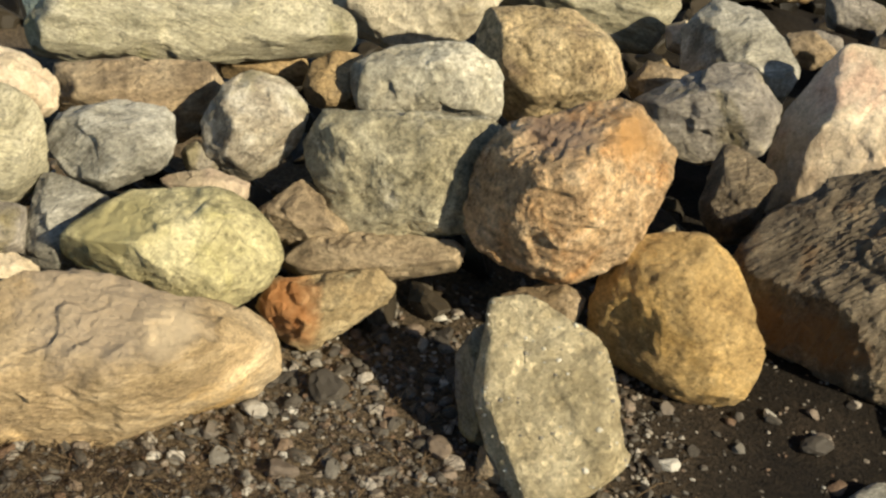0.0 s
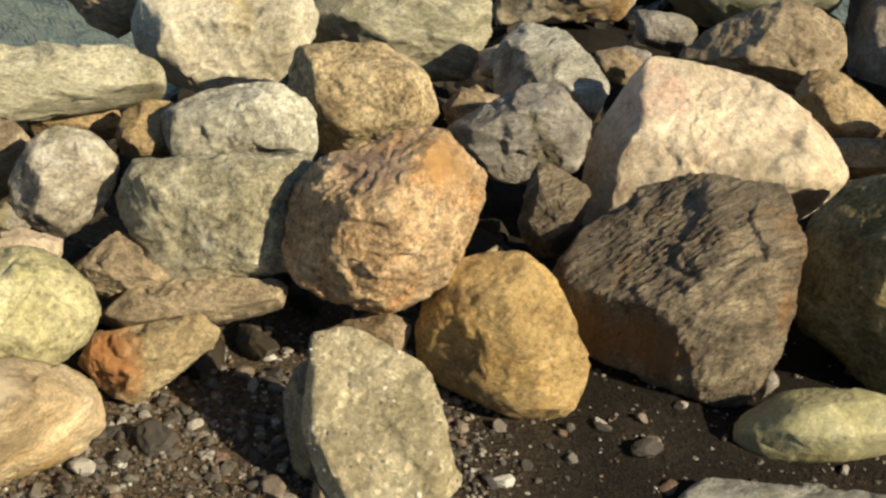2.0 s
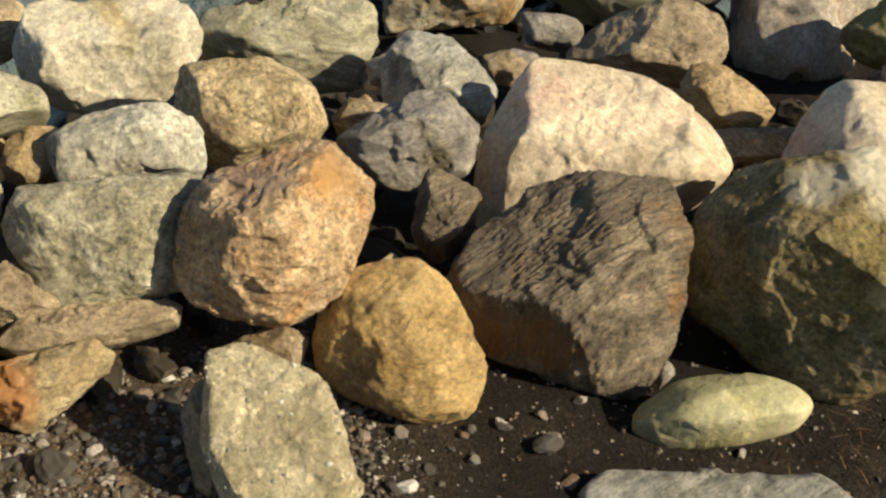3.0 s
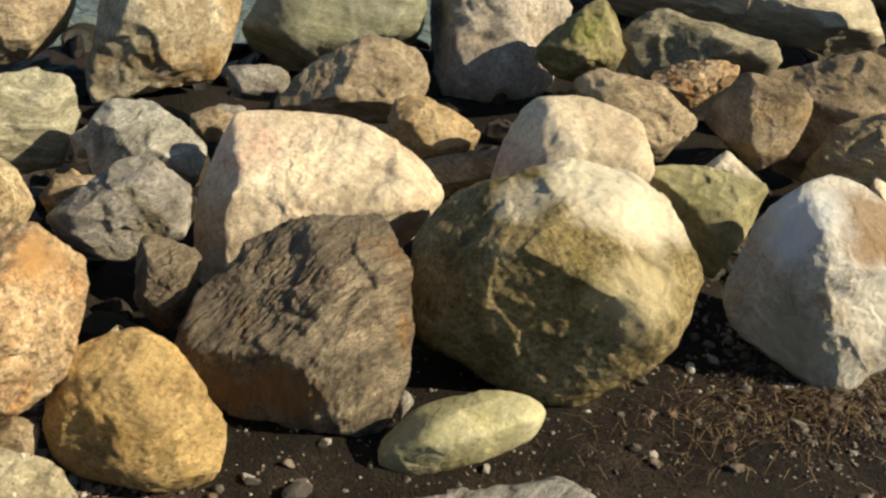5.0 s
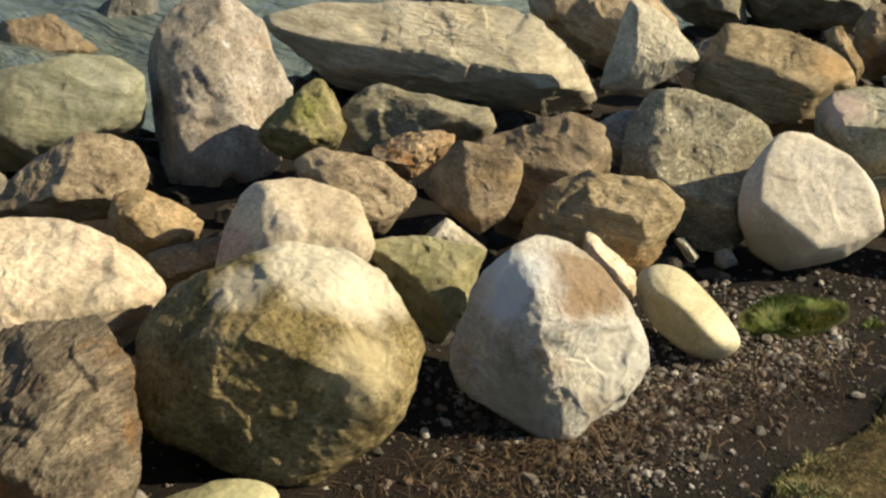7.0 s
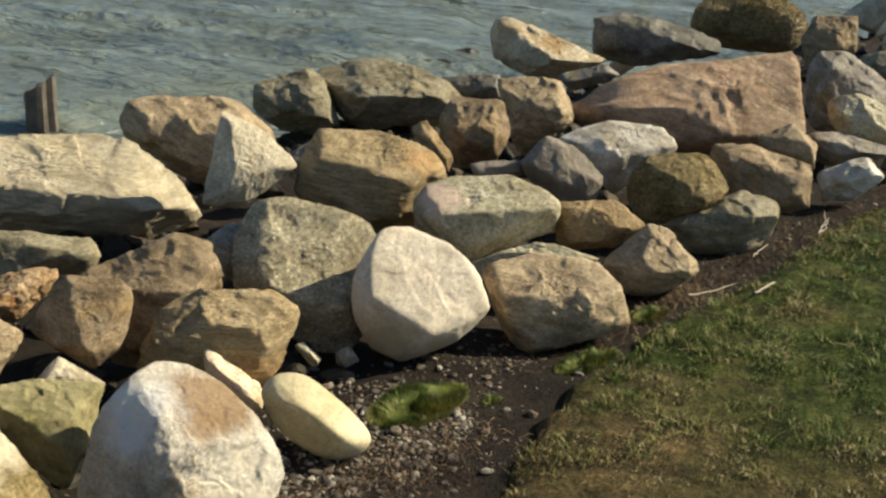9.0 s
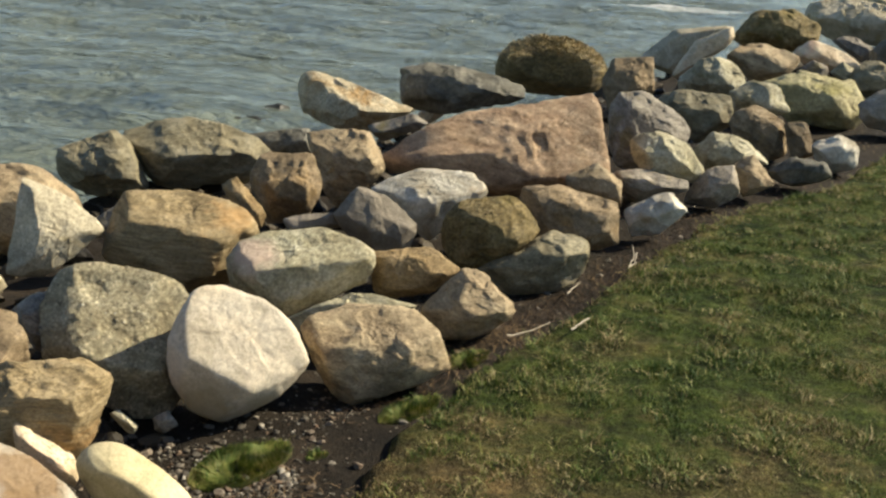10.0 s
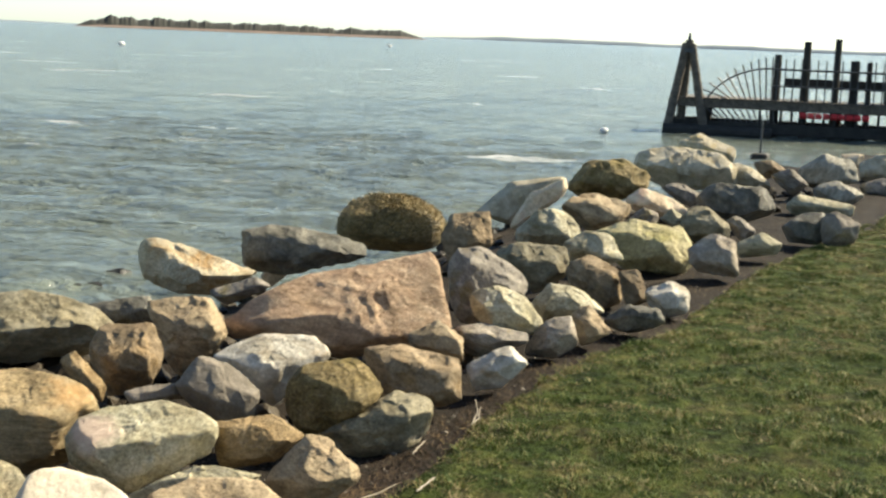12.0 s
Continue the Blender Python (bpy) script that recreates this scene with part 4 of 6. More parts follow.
boulder("boulder", "pale granite block with a flat front", GRANITE, (0.235, 2.768, 0.268), (-95, 28), (7.6, 12.2),
        [(139, 50, 11.1), (115, 60, 9.1), (32, 52, 13.5), (-5, 6, 17.1), (-73, -59, 8.5), (-165, -27, 16.6), (-175, -11, 17.4)], level=6, faces=[(-95, 88, 9.2), (-95, 13, 6.9)], sharp=16)
boulder("boulder", "tan coarse-grained angular stone with a dark side", TANROUGH, (0.518, 2.974, 0.274), (-100, 26), (11.2, 17.9),
        [(163, 22, 18.5), (108, 63, 13.0), (40, 60, 14.3), (0, 25, 17.4), (-31, -32, 16.9), (-61, -55, 13.2), (-161, -41, 15.6), (-177, -18, 17.0)], level=6, faces=[(-120, 78, 9.6), (-102, 27, 9.2), (-150, 2, 12.6)], carved=True, sharp=18, broken=.5)
boulder("flat_boulder", "large beige block with flat sunlit top", BEIGE, (0.191, 3.312, 0.254), (-91, 24), (12.0, 19.2),
        [(175, 17, 22.1), (101, 67, 13.5), (9, 29, 24.1), (-13, -17, 22.2), (-24, -35, 18.6), (-73, -62, 15.2), (-145, -48, 19.7), (-170, -16, 22.4)], level=6, faces=[(-91, 74, 11.0), (-86, -5, 10.2)], sharp=20)
boulder("boulder", "pale blue-grey block with broken edges", PALE, (0.700, 3.482, 0.248), (-99, 23), (11.4, 18.2),
        [(153, 41, 20.3), (105, 67, 11.8), (38, 63, 17.0), (-15, -5, 23.0), (-22, -20, 21.6), (-75, -62, 14.7), (-121, -63, 12.7), (-180, -13, 25.8)], level=6, faces=[(-99, 73, 10.1), (-88, -10, 9.7)], sharp=20)
boulder("boulder", "blue-grey stone with slanting ridges", BLUEGREY, (1.053, 3.189, 0.279), (-106, 24), (8.8, 14.1),
        [(151, 32, 14.8), (74, 68, 11.4), (22, 57, 11.0), (-4, 31, 14.2), (-26, -15, 16.3), (-109, -64, 10.0), (173, -15, 14.9)], level=6, faces=[(-72, 55, 7.5), (-143, 6, 9.2)], sharp=18)
boulder("boulder", "grey pointed stone leaning on a boulder", GREY, (0.925, 2.851, 0.265), (-105, 27), (9.2, 14.8),
        [(140, 42, 11.0), (125, 54, 11.1), (39, 61, 14.1), (10, 44, 14.3), (-19, -1, 14.7), (-67, -55, 11.1), (-140, -56, 12.6), (-163, -44, 14.4)], level=6, faces=[(-149, 78, 10.2), (-100, -3, 7.9)], sharp=16)
boulder("small_stone", "dark slaty stone in a shaded gap", SLATE, (0.951, 2.606, 0.205), (-107, 30), (6.0, 9.6),
        [(162, 4, 6.6), (110, 56, 11.0), (32, 54, 9.0), (-23, -6, 7.6), (-80, -50, 11.0), (-113, -58, 12.0), (-174, -33, 8.0)], level=6, sharp=16, layered=1.5)
boulder("boulder", "greenish-grey hollowed boulder with pale chipped edge", GREEN, (0.207, 2.421, 0.253), (-95, 32), (10.8, 17.3),
        [(169, 18, 23.5), (112, 58, 12.4), (103, 59, 12.1), (21, 42, 22.3), (-18, -13, 18.9), (-69, -53, 14.0), (-87, -55, 14.7), (-154, -35, 18.5), (-168, -19, 20.7)], level=6, faces=[(-95, 87, 11.5), (-105, 3, 9.2), (-65, 18, 9.8)], sharp=14, rough=.03)
boulder("boulder", "large orange-tan rough boulder with rusty edge", patched(ORANGE, "orange_stained", [(10.9, -3.8, 16.8, 7.5, (0.52, 0.28, 0.09)), (-6.1, -0.6, 15.8, 8.6, (0.32, 0.21, 0.14))]), (0.521, 2.330, 0.325), (-103, 31), (16.2, 20.8),
        [(175, -5, 19.8), (158, 22, 17.5), (126, 52, 16.6), (73, 63, 19.7), (14, 44, 20.7), (-16, 1, 18.6), (-30, -21, 17.4), (-45, -37, 16.9), (-95, -55, 18.6), (-147, -45, 20.7)], level=7, faces=[(-175, 70, 12.4), (-136, 10, 14.6), (-68, 28, 14.6), (-99, -1, 14.6)], carved=True, rough=.026, sharp=15)
boulder("boulder", "golden-yellow rounded boulder standing on dark gravel", GOLDEN, (0.793, 2.209, 0.120), (-110, 35), (16.1, 19.5),
        [(162, 5, 19.5), (148, 23, 18.7), (110, 52, 18.0), (36, 54, 16.9), (7, 38, 15.5), (-3, 27, 16.0), (-31, -8, 20.8), (-68, -43, 18.2), (-126, -51, 15.1), (-132, -50, 15.3), (-168, -32, 17.8)], level=6, faces=[(-170, 68, 14.2), (-108, 10, 12.0), (-66, 18, 13.8), (-141, 4, 13.8)], carved=True, sharp=11, rough=.02, broken=.4)
boulder("concrete_slab", "broken slab of grey concrete standing on edge in gravel", CONCRETE, (0.490, 1.890, 0.121), (-105, 40), (4.1, 5.1),
        [(173, -4, 13.6), (109, 50, 20.9), (48, 50, 15.1), (1, 22, 12.8), (-22, -3, 17.0), (-53, -32, 18.0), (-80, -43, 18.5), (-164, -27, 13.1), (-174, -19, 12.6)], level=6, faces=[(-106, 52, 4.1)], sharp=26, rough=.012, broken=.5)
boulder("boulder", "grey stone leaning behind a concrete slab", GREY, (0.375, 1.980, 0.074), (-101, 40), (4.8, 5.3),
        [(160, 13, 6.6), (132, 39, 10.6), (6, 21, 6.1), (-10, 2, 4.8), (-100, -48, 11.5), (-178, -13, 5.0)], level=6)
boulder("small_stone", "small tan stone at the foot of concrete", TAN, (0.407, 1.828, 0.001), (-103, 43), (2.6, 4.1),
        [(171, -3, 3.0), (49, 44, 2.5), (-8, 6, 3.6), (-93, -46, 2.8)], level=5)
boulder("small_stone", "brown stone lying behind a concrete slab", BROWN, (0.523, 2.251, 0.080), (-103, 36), (4.2, 6.7),
        [(123, 45, 4.4), (42, 50, 5.7), (-18, -5, 7.0), (-84, -52, 4.6), (-134, -49, 4.9)], level=6)
boulder("boulder", "broad boulder with grey top and golden streaked side", patched(GOLDGREY, "goldgrey_stained", [(3.5, 1.5, 14.8, 17.7, (0.36, 0.28, 0.19)), (14.7, -2.4, 8.1, 7.3, (0.72, 0.55, 0.33))]), (-0.343, 1.868, 0.101), (-80, 41), (15.1, 21.7),
        [(144, 45, 19.7), (129, 50, 17.9), (81, 51, 15.0), (53, 44, 22.7), (17, 19, 34.7), (-38, -35, 20.6), (-50, -41, 15.9), (-51, -42, 15.8), (-88, -45, 15.5), (-163, 2, 26.9)], level=7, faces=[(-120, 68, 9.6), (-86, 6, 11.4)], carved=True, sharp=14, layered=.6, lay=(80, 70), broken=.5)
boulder("boulder", "flattened cream-green boulder with a chipped face", patched(CREAMGREEN, "creamgreen_stained", [(-10.8, -2.7, 6.2, 8.8, (0.33, 0.28, 0.12))]), (-0.236, 2.136, 0.183), (-84, 36), (8.2, 15.6),
        [(162, 35, 16.3), (145, 46, 13.6), (92, 56, 11.6), (52, 48, 14.1), (19, 23, 18.3), (-11, -16, 19.2), (-36, -39, 15.8), (-91, -51, 10.9), (-114, -47, 11.9), (-132, -39, 14.8)], level=6, faces=[(-160, 72, 7.4), (-80, 31, 7.8), (-106, -18, 8.4)], carved=True, sharp=13, rough=.02, broken=.45)
boulder("boulder", "blue-grey angular stone behind a cream boulder", BLUEGREY, (-0.471, 2.218, 0.138), (-78, 35), (5.4, 8.6),
        [(-175, 12, 6.2), (68, 51, 8.1), (-5, -21, 6.3), (-76, -53, 8.9), (-149, -22, 8.8)], level=6, sharp=18)
boulder("small_stone", "flat pinkish-tan stone wedged between boulders", PINK, (-0.202, 2.333, 0.192), (-85, 34), (3.2, 5.0),
        [(119, 55, 3.6), (71, 55, 3.5), (3, 0, 8.3), (-79, -56, 3.4), (-100, -55, 3.0), (-152, -28, 7.4)], level=6)
boulder("flat_boulder", "tan layered stone leaning under a green-grey boulder", TAN, (-0.008, 2.362, 0.132), (-90, 34), (5.6, 9.0),
        [(144, 43, 6.9), (33, 40, 6.1), (-6, -5, 10.0), (-81, -54, 5.8), (-144, -39, 6.8)], level=6, sharp=16, layered=.8)
boulder("flat_boulder", "low tan ledge of layered stone under boulders", TAN, (0.150, 2.306, 0.099), (-94, 36), (5.1, 8.1),
        [(154, 31, 12.3), (111, 53, 4.7), (91, 55, 5.6), (-9, -2, 17.9), (-61, -49, 5.5), (-78, -52, 4.6), (-152, -32, 16.4)], level=6, sharp=16, layered=.8)
boulder("boulder", "dark tan boulder behind a beige block", TAN, (-0.117, 3.527, 0.227), (-86, 23), (7.0, 11.1),
        [(154, 52, 9.3), (65, 65, 8.1), (-3, -13, 9.7), (-33, -52, 10.6), (-136, -54, 8.4), (-154, -39, 8.3)], level=6, sharp=16)
boulder("boulder", "tan boulder with a bright lower edge", TAN, (0.941, 4.572, 0.145), (-99, 20), (11.1, 17.7),
        [(163, 26, 15.0), (123, 66, 13.1), (18, 56, 17.6), (-19, -22, 16.1), (-35, -48, 13.3), (-80, -68, 14.0), (-173, -32, 19.3)], level=6, sharp=16)
boulder("boulder", "reddish-brown wet boulder at the waterline", BROWN, (3.384, 7.984, -0.700), (-111, 17), (14.6, 23.4),
        [(105, 71, 16.7), (-3, 49, 19.5), (-59, -63, 19.1), (-118, -72, 14.5), (160, 2, 27.4)], level=6, sharp=13)
boulder("boulder", "dark wet boulder at the waterline", DARKGREY, (4.132, 8.339, -0.700), (-114, 16), (12.6, 20.1),
        [(142, 43, 17.4), (65, 75, 15.7), (-22, 11, 21.5), (-83, -71, 14.6), (-179, -55, 18.7)], level=6, sharp=13)
boulder("boulder", "black wet stone awash in the shallows", WETROCK, (11.65, 8.36, -0.79), (-145, 10), (14.0, 22.0),
        [(120, 40, 16.0), (60, 78, 12.0), (-55, 8, 44.0), (-90, -60, 18.0), (125, -8, 46.0)], level=5, sharp=10)
boulder("boulder", "black wet stone awash in the shallows", WETROCK, (12.60, 8.48, -0.79), (-145, 10), (12.0, 20.0),
        [(115, 45, 14.0), (60, 78, 13.0), (-55, 12, 30.0), (-90, -60, 16.0), (125, -8, 28.0)], level=5, sharp=10)
boulder("small_stone", "brown stone in shade behind a tan block", BROWN, (0.834, 3.059, 0.215), (-105, 26), (4.4, 7.0),
        [(151, 29, 6.2), (73, 65, 5.3), (-9, 16, 7.6), (-67, -58, 4.8), (-163, -46, 7.2)], level=6)
boulder("small_stone", "grey stone deep in the heap", GREY, (1.387, 3.531, 0.170), (-111, 23), (4.1, 6.5),
        [(147, 27, 5.6), (65, 68, 5.0), (-15, 17, 6.6), (-64, -57, 4.6), (-178, -42, 6.5)], level=5)
boulder("flat_boulder", "pale smooth slab sloping into the water", BEIGE, (15.599, 4.783, 0.136), (-162, 7), (11.7, 33.7),
        [(102, 47, 20.7), (76, 79, 21.2), (-79, -45, 18.5), (140, -76, 30.4)], level=6, sharp=20, broken=.3)
boulder("small_stone", "small grey stone in a dark gap", GREY, (1.638, 3.963, 0.110), (-109, 22), (5.4, 8.6),
        [(108, 64, 6.9), (49, 68, 6.2), (-27, -15, 9.6), (-109, -68, 6.3), (171, -21, 9.3)], level=5)
boulder("boulder", "wedge of stone with a rust-orange face", patched(RUST, "rust_stained", [(-8.1, -4.9, -0.3, 8.6, (0.45, 0.17, 0.04))]), (0.063, 2.175, 0.061), (-92, 38), (6.4, 10.2),
        [(162, 24, 10.7), (112, 51, 5.8), (111, 51, 5.8), (10, 19, 15.0), (-37, -35, 6.4), (-41, -38, 6.6), (-118, -47, 10.1), (-143, -36, 10.6)], level=6, faces=[(-131, 17, 8.3), (-29, 67, 9.5)], sharp=18)
boulder("boulder", "brownish grey stone low in the heap", GREY, (-0.609, 2.170, 0.128), (-74, 36), (4.4, 7.1),
        [(101, 55, 5.4), (12, -2, 7.8), (-69, -53, 5.5), (-164, 2, 7.3)], level=6)
boulder("small_stone", "pinkish brown stone above a broad boulder", PINK, (-0.576, 2.099, 0.084), (-75, 37), (3.4, 5.4),
        [(106, 53, 3.5), (57, 43, 5.7), (-34, -44, 4.3), (-66, -52, 3.6), (-164, 1, 6.6)], level=6)
boulder("small_stone", "small ochre stone deep in a gap", OCHRE, (0.848, 3.140, 0.178), (-103, 26), (4.0, 6.4),
        [(147, 37, 4.3), (20, 49, 5.4), (-17, -6, 5.7), (-75, -60, 4.2), (-179, -24, 6.4)], level=5)
boulder("small_stone", "small yellowish stone between pale blocks", CREAM, (0.926, 3.368, 0.214), (-103, 24), (2.4, 3.9),
        [(133, 52, 3.7), (-11, 7, 2.5), (-105, -65, 4.2), (176, -18, 2.9)], level=5)
boulder("small_stone", "small rusty stone in a dark gap", RUST, (0.826, 2.562, 0.060), (-108, 31), (3.6, 5.7),
        [(136, 36, 4.0), (30, 52, 5.1), (-23, -6, 5.1), (-76, -53, 4.1), (-179, -26, 5.7)], level=5)
boulder("small_stone", "brown stone in shade behind a cream boulder", BROWN, (1.325, 3.459, 0.197), (-109, 23), (4.2, 6.7),
        [(119, 59, 4.9), (15, 54, 5.2), (-39, -37, 5.6), (-121, -66, 4.8), (167, -11, 6.6)], level=5)
boulder("boulder", "large cream-pink boulder with a dark crack", CREAM, (1.373, 2.836, 0.264), (-112, 26), (17.5, 28.8),
        [(155, 17, 27.2), (149, 27, 27.3), (90, 66, 24.4), (63, 67, 22.6), (17, 57, 24.8), (5, 49, 27.0), (-10, 33, 32.8), (-43, -29, 28.5), (-62, -48, 22.3), (-90, -59, 21.2), (169, -11, 29.9), (164, -1, 28.3)], level=7, faces=[(-114, 69, 12.0), (-113, 26, 15.0), (180, 28, 19.6)], carved=True, rough=.014, broken=.35, sharp=14)
boulder("boulder", "dark brown-grey slaty boulder with ribbed side", patched(SLATE, "slate_stained", [(-10.5, -13.3, -8.0, 9.0, (0.30, 0.145, 0.045)), (-18.7, -3.9, -10.0, 8.0, (0.26, 0.13, 0.045))]), (1.216, 2.353, 0.186), (-112, 32), (22.1, 29.9),
        [(154, 16, 26.4), (133, 40, 22.0), (83, 62, 24.1), (-14, 22, 27.4), (-28, -2, 23.8), (-30, -4, 23.7), (-79, -48, 28.1), (-124, -54, 21.7), (-143, -49, 24.5), (174, -15, 30.3)], level=7, faces=[(-158, 58, 13.2), (-126, -13, 18.2), (-92, 24, 16.6), (-101, 64, 16.5)], carved=True, layered=1.0, lay=(-66, -10), rough=.022, broken=.6, sharp=20)
# pale spots: cream stone plus sunlight painted on the top and right
boulder("boulder", "very large olive-brown mossy boulder, pale top with sunlight painted in", patched(OLIVE, "olive_stained", [(9.8, 1.3, 22.0, 17.0, (0.74, 0.65, 0.47)), (17.5, -8.0, 17.4, 11.0, (0.72, 0.62, 0.44)), (7.9, -24.6, 8.0, 12.0, (0.46, 0.37, 0.20)), (-10.0, 4.0, 21.0, 9.0, (0.5, 0.43, 0.30))]), (1.833, 2.307, 0.249), (-124, 29), (24.8, 35.7),
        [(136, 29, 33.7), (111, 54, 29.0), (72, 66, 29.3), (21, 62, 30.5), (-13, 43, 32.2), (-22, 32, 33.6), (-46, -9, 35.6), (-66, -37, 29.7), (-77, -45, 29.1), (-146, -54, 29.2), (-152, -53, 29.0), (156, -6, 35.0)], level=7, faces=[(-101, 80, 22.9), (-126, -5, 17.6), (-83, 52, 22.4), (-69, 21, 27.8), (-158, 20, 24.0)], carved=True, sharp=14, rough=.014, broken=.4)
boulder("boulder", "smooth pinkish boulder behind a larger one", PINK, (2.172, 2.837, 0.285), (-124, 24), (15.2, 24.2),
        [(142, 17, 20.3), (133, 35, 20.3), (42, 69, 19.3), (19, 64, 18.7), (-13, 46, 23.0), (-34, 9, 25.1), (-51, -29, 21.1), (-89, -59, 17.2), (-145, -62, 20.9), (155, -11, 24.9)], level=6, sharp=9, rough=.012, broken=.4)
boulder("boulder", "smooth olive-yellow lens-shaped stone on dark gravel", LENS, (1.456, 2.018, 0.074), (-120, 35), (7.6, 11.6),
        [(126, 32, 10.5), (96, 50, 7.9), (62, 56, 10.3), (4, 42, 17.5), (-47, -17, 14.8), (-75, -43, 7.9), (-88, -48, 7.5), (-122, -52, 11.1), (-176, -34, 18.8)], level=6, sharp=8, rough=.008, broken=.25, chips=1)
boulder("boulder", "tan elongated stone with coarse grain", TAN, (1.820, 3.565, 0.247), (-114, 22), (11.9, 19.0),
        [(139, 40, 14.1), (128, 53, 12.3), (22, 64, 16.9), (-19, 19, 21.4), (-34, -18, 19.9), (-95, -66, 11.6), (-122, -67, 12.6)], level=6, sharp=15, rough=.022)
boulder("boulder", "dark ochre wedge-shaped stone", OCHRE, (1.918, 3.232, 0.228), (-117, 23), (7.8, 12.4),
        [(149, 14, 13.1), (107, 62, 11.7), (16, 59, 8.2), (-4, 45, 10.2), (-51, -40, 11.7), (-93, -63, 9.8), (173, -36, 10.0)], level=6, sharp=16)
boulder("flat_boulder", "flat tan slab low between boulders", TAN, (1.988, 3.055, 0.174), (-119, 25), (3.0, 8.7),
        [(96, 62, 5.1), (-7, 43, 12.2), (-79, -58, 5.1), (170, -33, 12.4)], level=6, layered=1)
boulder("boulder", "tall cream and ochre block with broken faces", CREAMSTAIN, (1.400, 4.384, 0.155), (-105, 20), (17.6, 28.1),
        [(164, 11, 23.8), (156, 30, 22.0), (127, 63, 22.5), (22, 63, 26.0), (-9, 24, 29.6), (-24, -18, 25.6), (-68, -63, 19.9), (180, -26, 31.7)], level=6, faces=[(-105, 70, 18.7), (-107, -10, 14.9), (-79, 3, 14.9)], sharp=18)
boulder("flat_boulder", "tall pinkish-grey slab leaning back on the heap", PINKGREY, (2.704, 4.335, 0.167), (-118, 19), (18.2, 34.8),
        [(143, 36, 34.6), (110, 69, 41.0), (-9, 52, 35.3), (-22, 26, 29.2), (-34, -7, 29.4), (-52, -43, 34.7), (-72, -59, 37.9), (-172, -53, 40.7), (156, -4, 24.5)], level=6, faces=[(-75, 27, 18.3)], sharp=14)
boulder("boulder", "smooth greenish oval boulder with a pale scratch", GREENGREY, (2.119, 4.502, 0.142), (-112, 19), (15.9, 25.4),
        [(152, 26, 28.7), (113, 67, 18.8), (66, 73, 21.3), (-21, 13, 35.5), (-34, -24, 30.4), (-73, -64, 18.5), (-174, -48, 30.3)], level=6, sharp=9, layered=.5, rough=.01, broken=.3)
boulder("small_stone", "olive mossy stone standing on its end", MOSS, (2.820, 3.854, 0.222), (-122, 19), (10.0, 15.9),
        [(133, 39, 11.0), (126, 49, 11.5), (-14, 45, 16.0), (-28, 17, 14.2), (-41, -18, 14.7), (-84, -64, 12.4), (-176, -57, 14.3)], level=6, sharp=10)
boulder("flat_boulder", "olive-grey plate with a sharp straight edge", OLIVEGREY, (3.177, 3.680, 0.240), (-127, 19), (8.0, 18.5),
        [(123, 50, 19.4), (30, 71, 11.0), (-41, -2, 30.1), (-78, -61, 14.5), (-104, -68, 11.0), (161, -37, 23.1), (150, -11, 26.0)], level=6, sharp=20, layered=.8)
boulder("small_stone", "small orange speckled stone in the heap", ORANGE, (2.994, 3.422, 0.242), (-127, 20), (7.0, 11.2),
        [(111, 57, 7.3), (60, 71, 7.6), (-37, 7, 15.0), (-58, -42, 7.7), (-161, -65, 9.5), (160, -35, 12.3)], level=6, rough=.03)
boulder("boulder", "tan rounded stone beside a pinkish boulder", TAN, (2.578, 3.131, 0.277), (-125, 22), (9.2, 14.7),
        [(119, 52, 17.0), (44, 69, 10.4), (-8, 51, 11.3), (-44, -15, 17.6), (-75, -56, 15.4), (180, -53, 9.7), (163, -34, 13.0)], level=6, sharp=13)
boulder("boulder", "brown stone with a sharp standing ridge", BROWN, (2.917, 2.969, 0.310), (-130, 21), (10.9, 17.5),
        [(124, 39, 14.2), (41, 70, 12.1), (-31, 28, 17.2), (-50, -20, 13.8), (-66, -45, 14.8), (172, -51, 12.3)], level=6, faces=[(-128, 34, 6.4), (-177, 16, 6.0)], carved=True, sharp=26, broken=.4)
boulder("boulder", "yellow-green wedge stone between two boulders", LENS, (2.494, 2.589, 0.214), (-129, 25), (11.3, 18.0),
        [(97, 59, 14.8), (35, 66, 11.5), (-47, -12, 13.8), (-49, -17, 13.9), (-129, -62, 17.2), (166, -39, 10.7)], level=6, faces=[(-129, 75, 9.0)], sharp=13)
boulder("small_stone", "small beige stone in a gap", BEIGE, (2.749, 2.824, 0.184), (-130, 24), (5.0, 8.0),
        [(121, 39, 7.8), (-7, 52, 4.9), (-64, -41, 8.8), (-145, -65, 5.0), (169, -46, 6.4)], level=5)
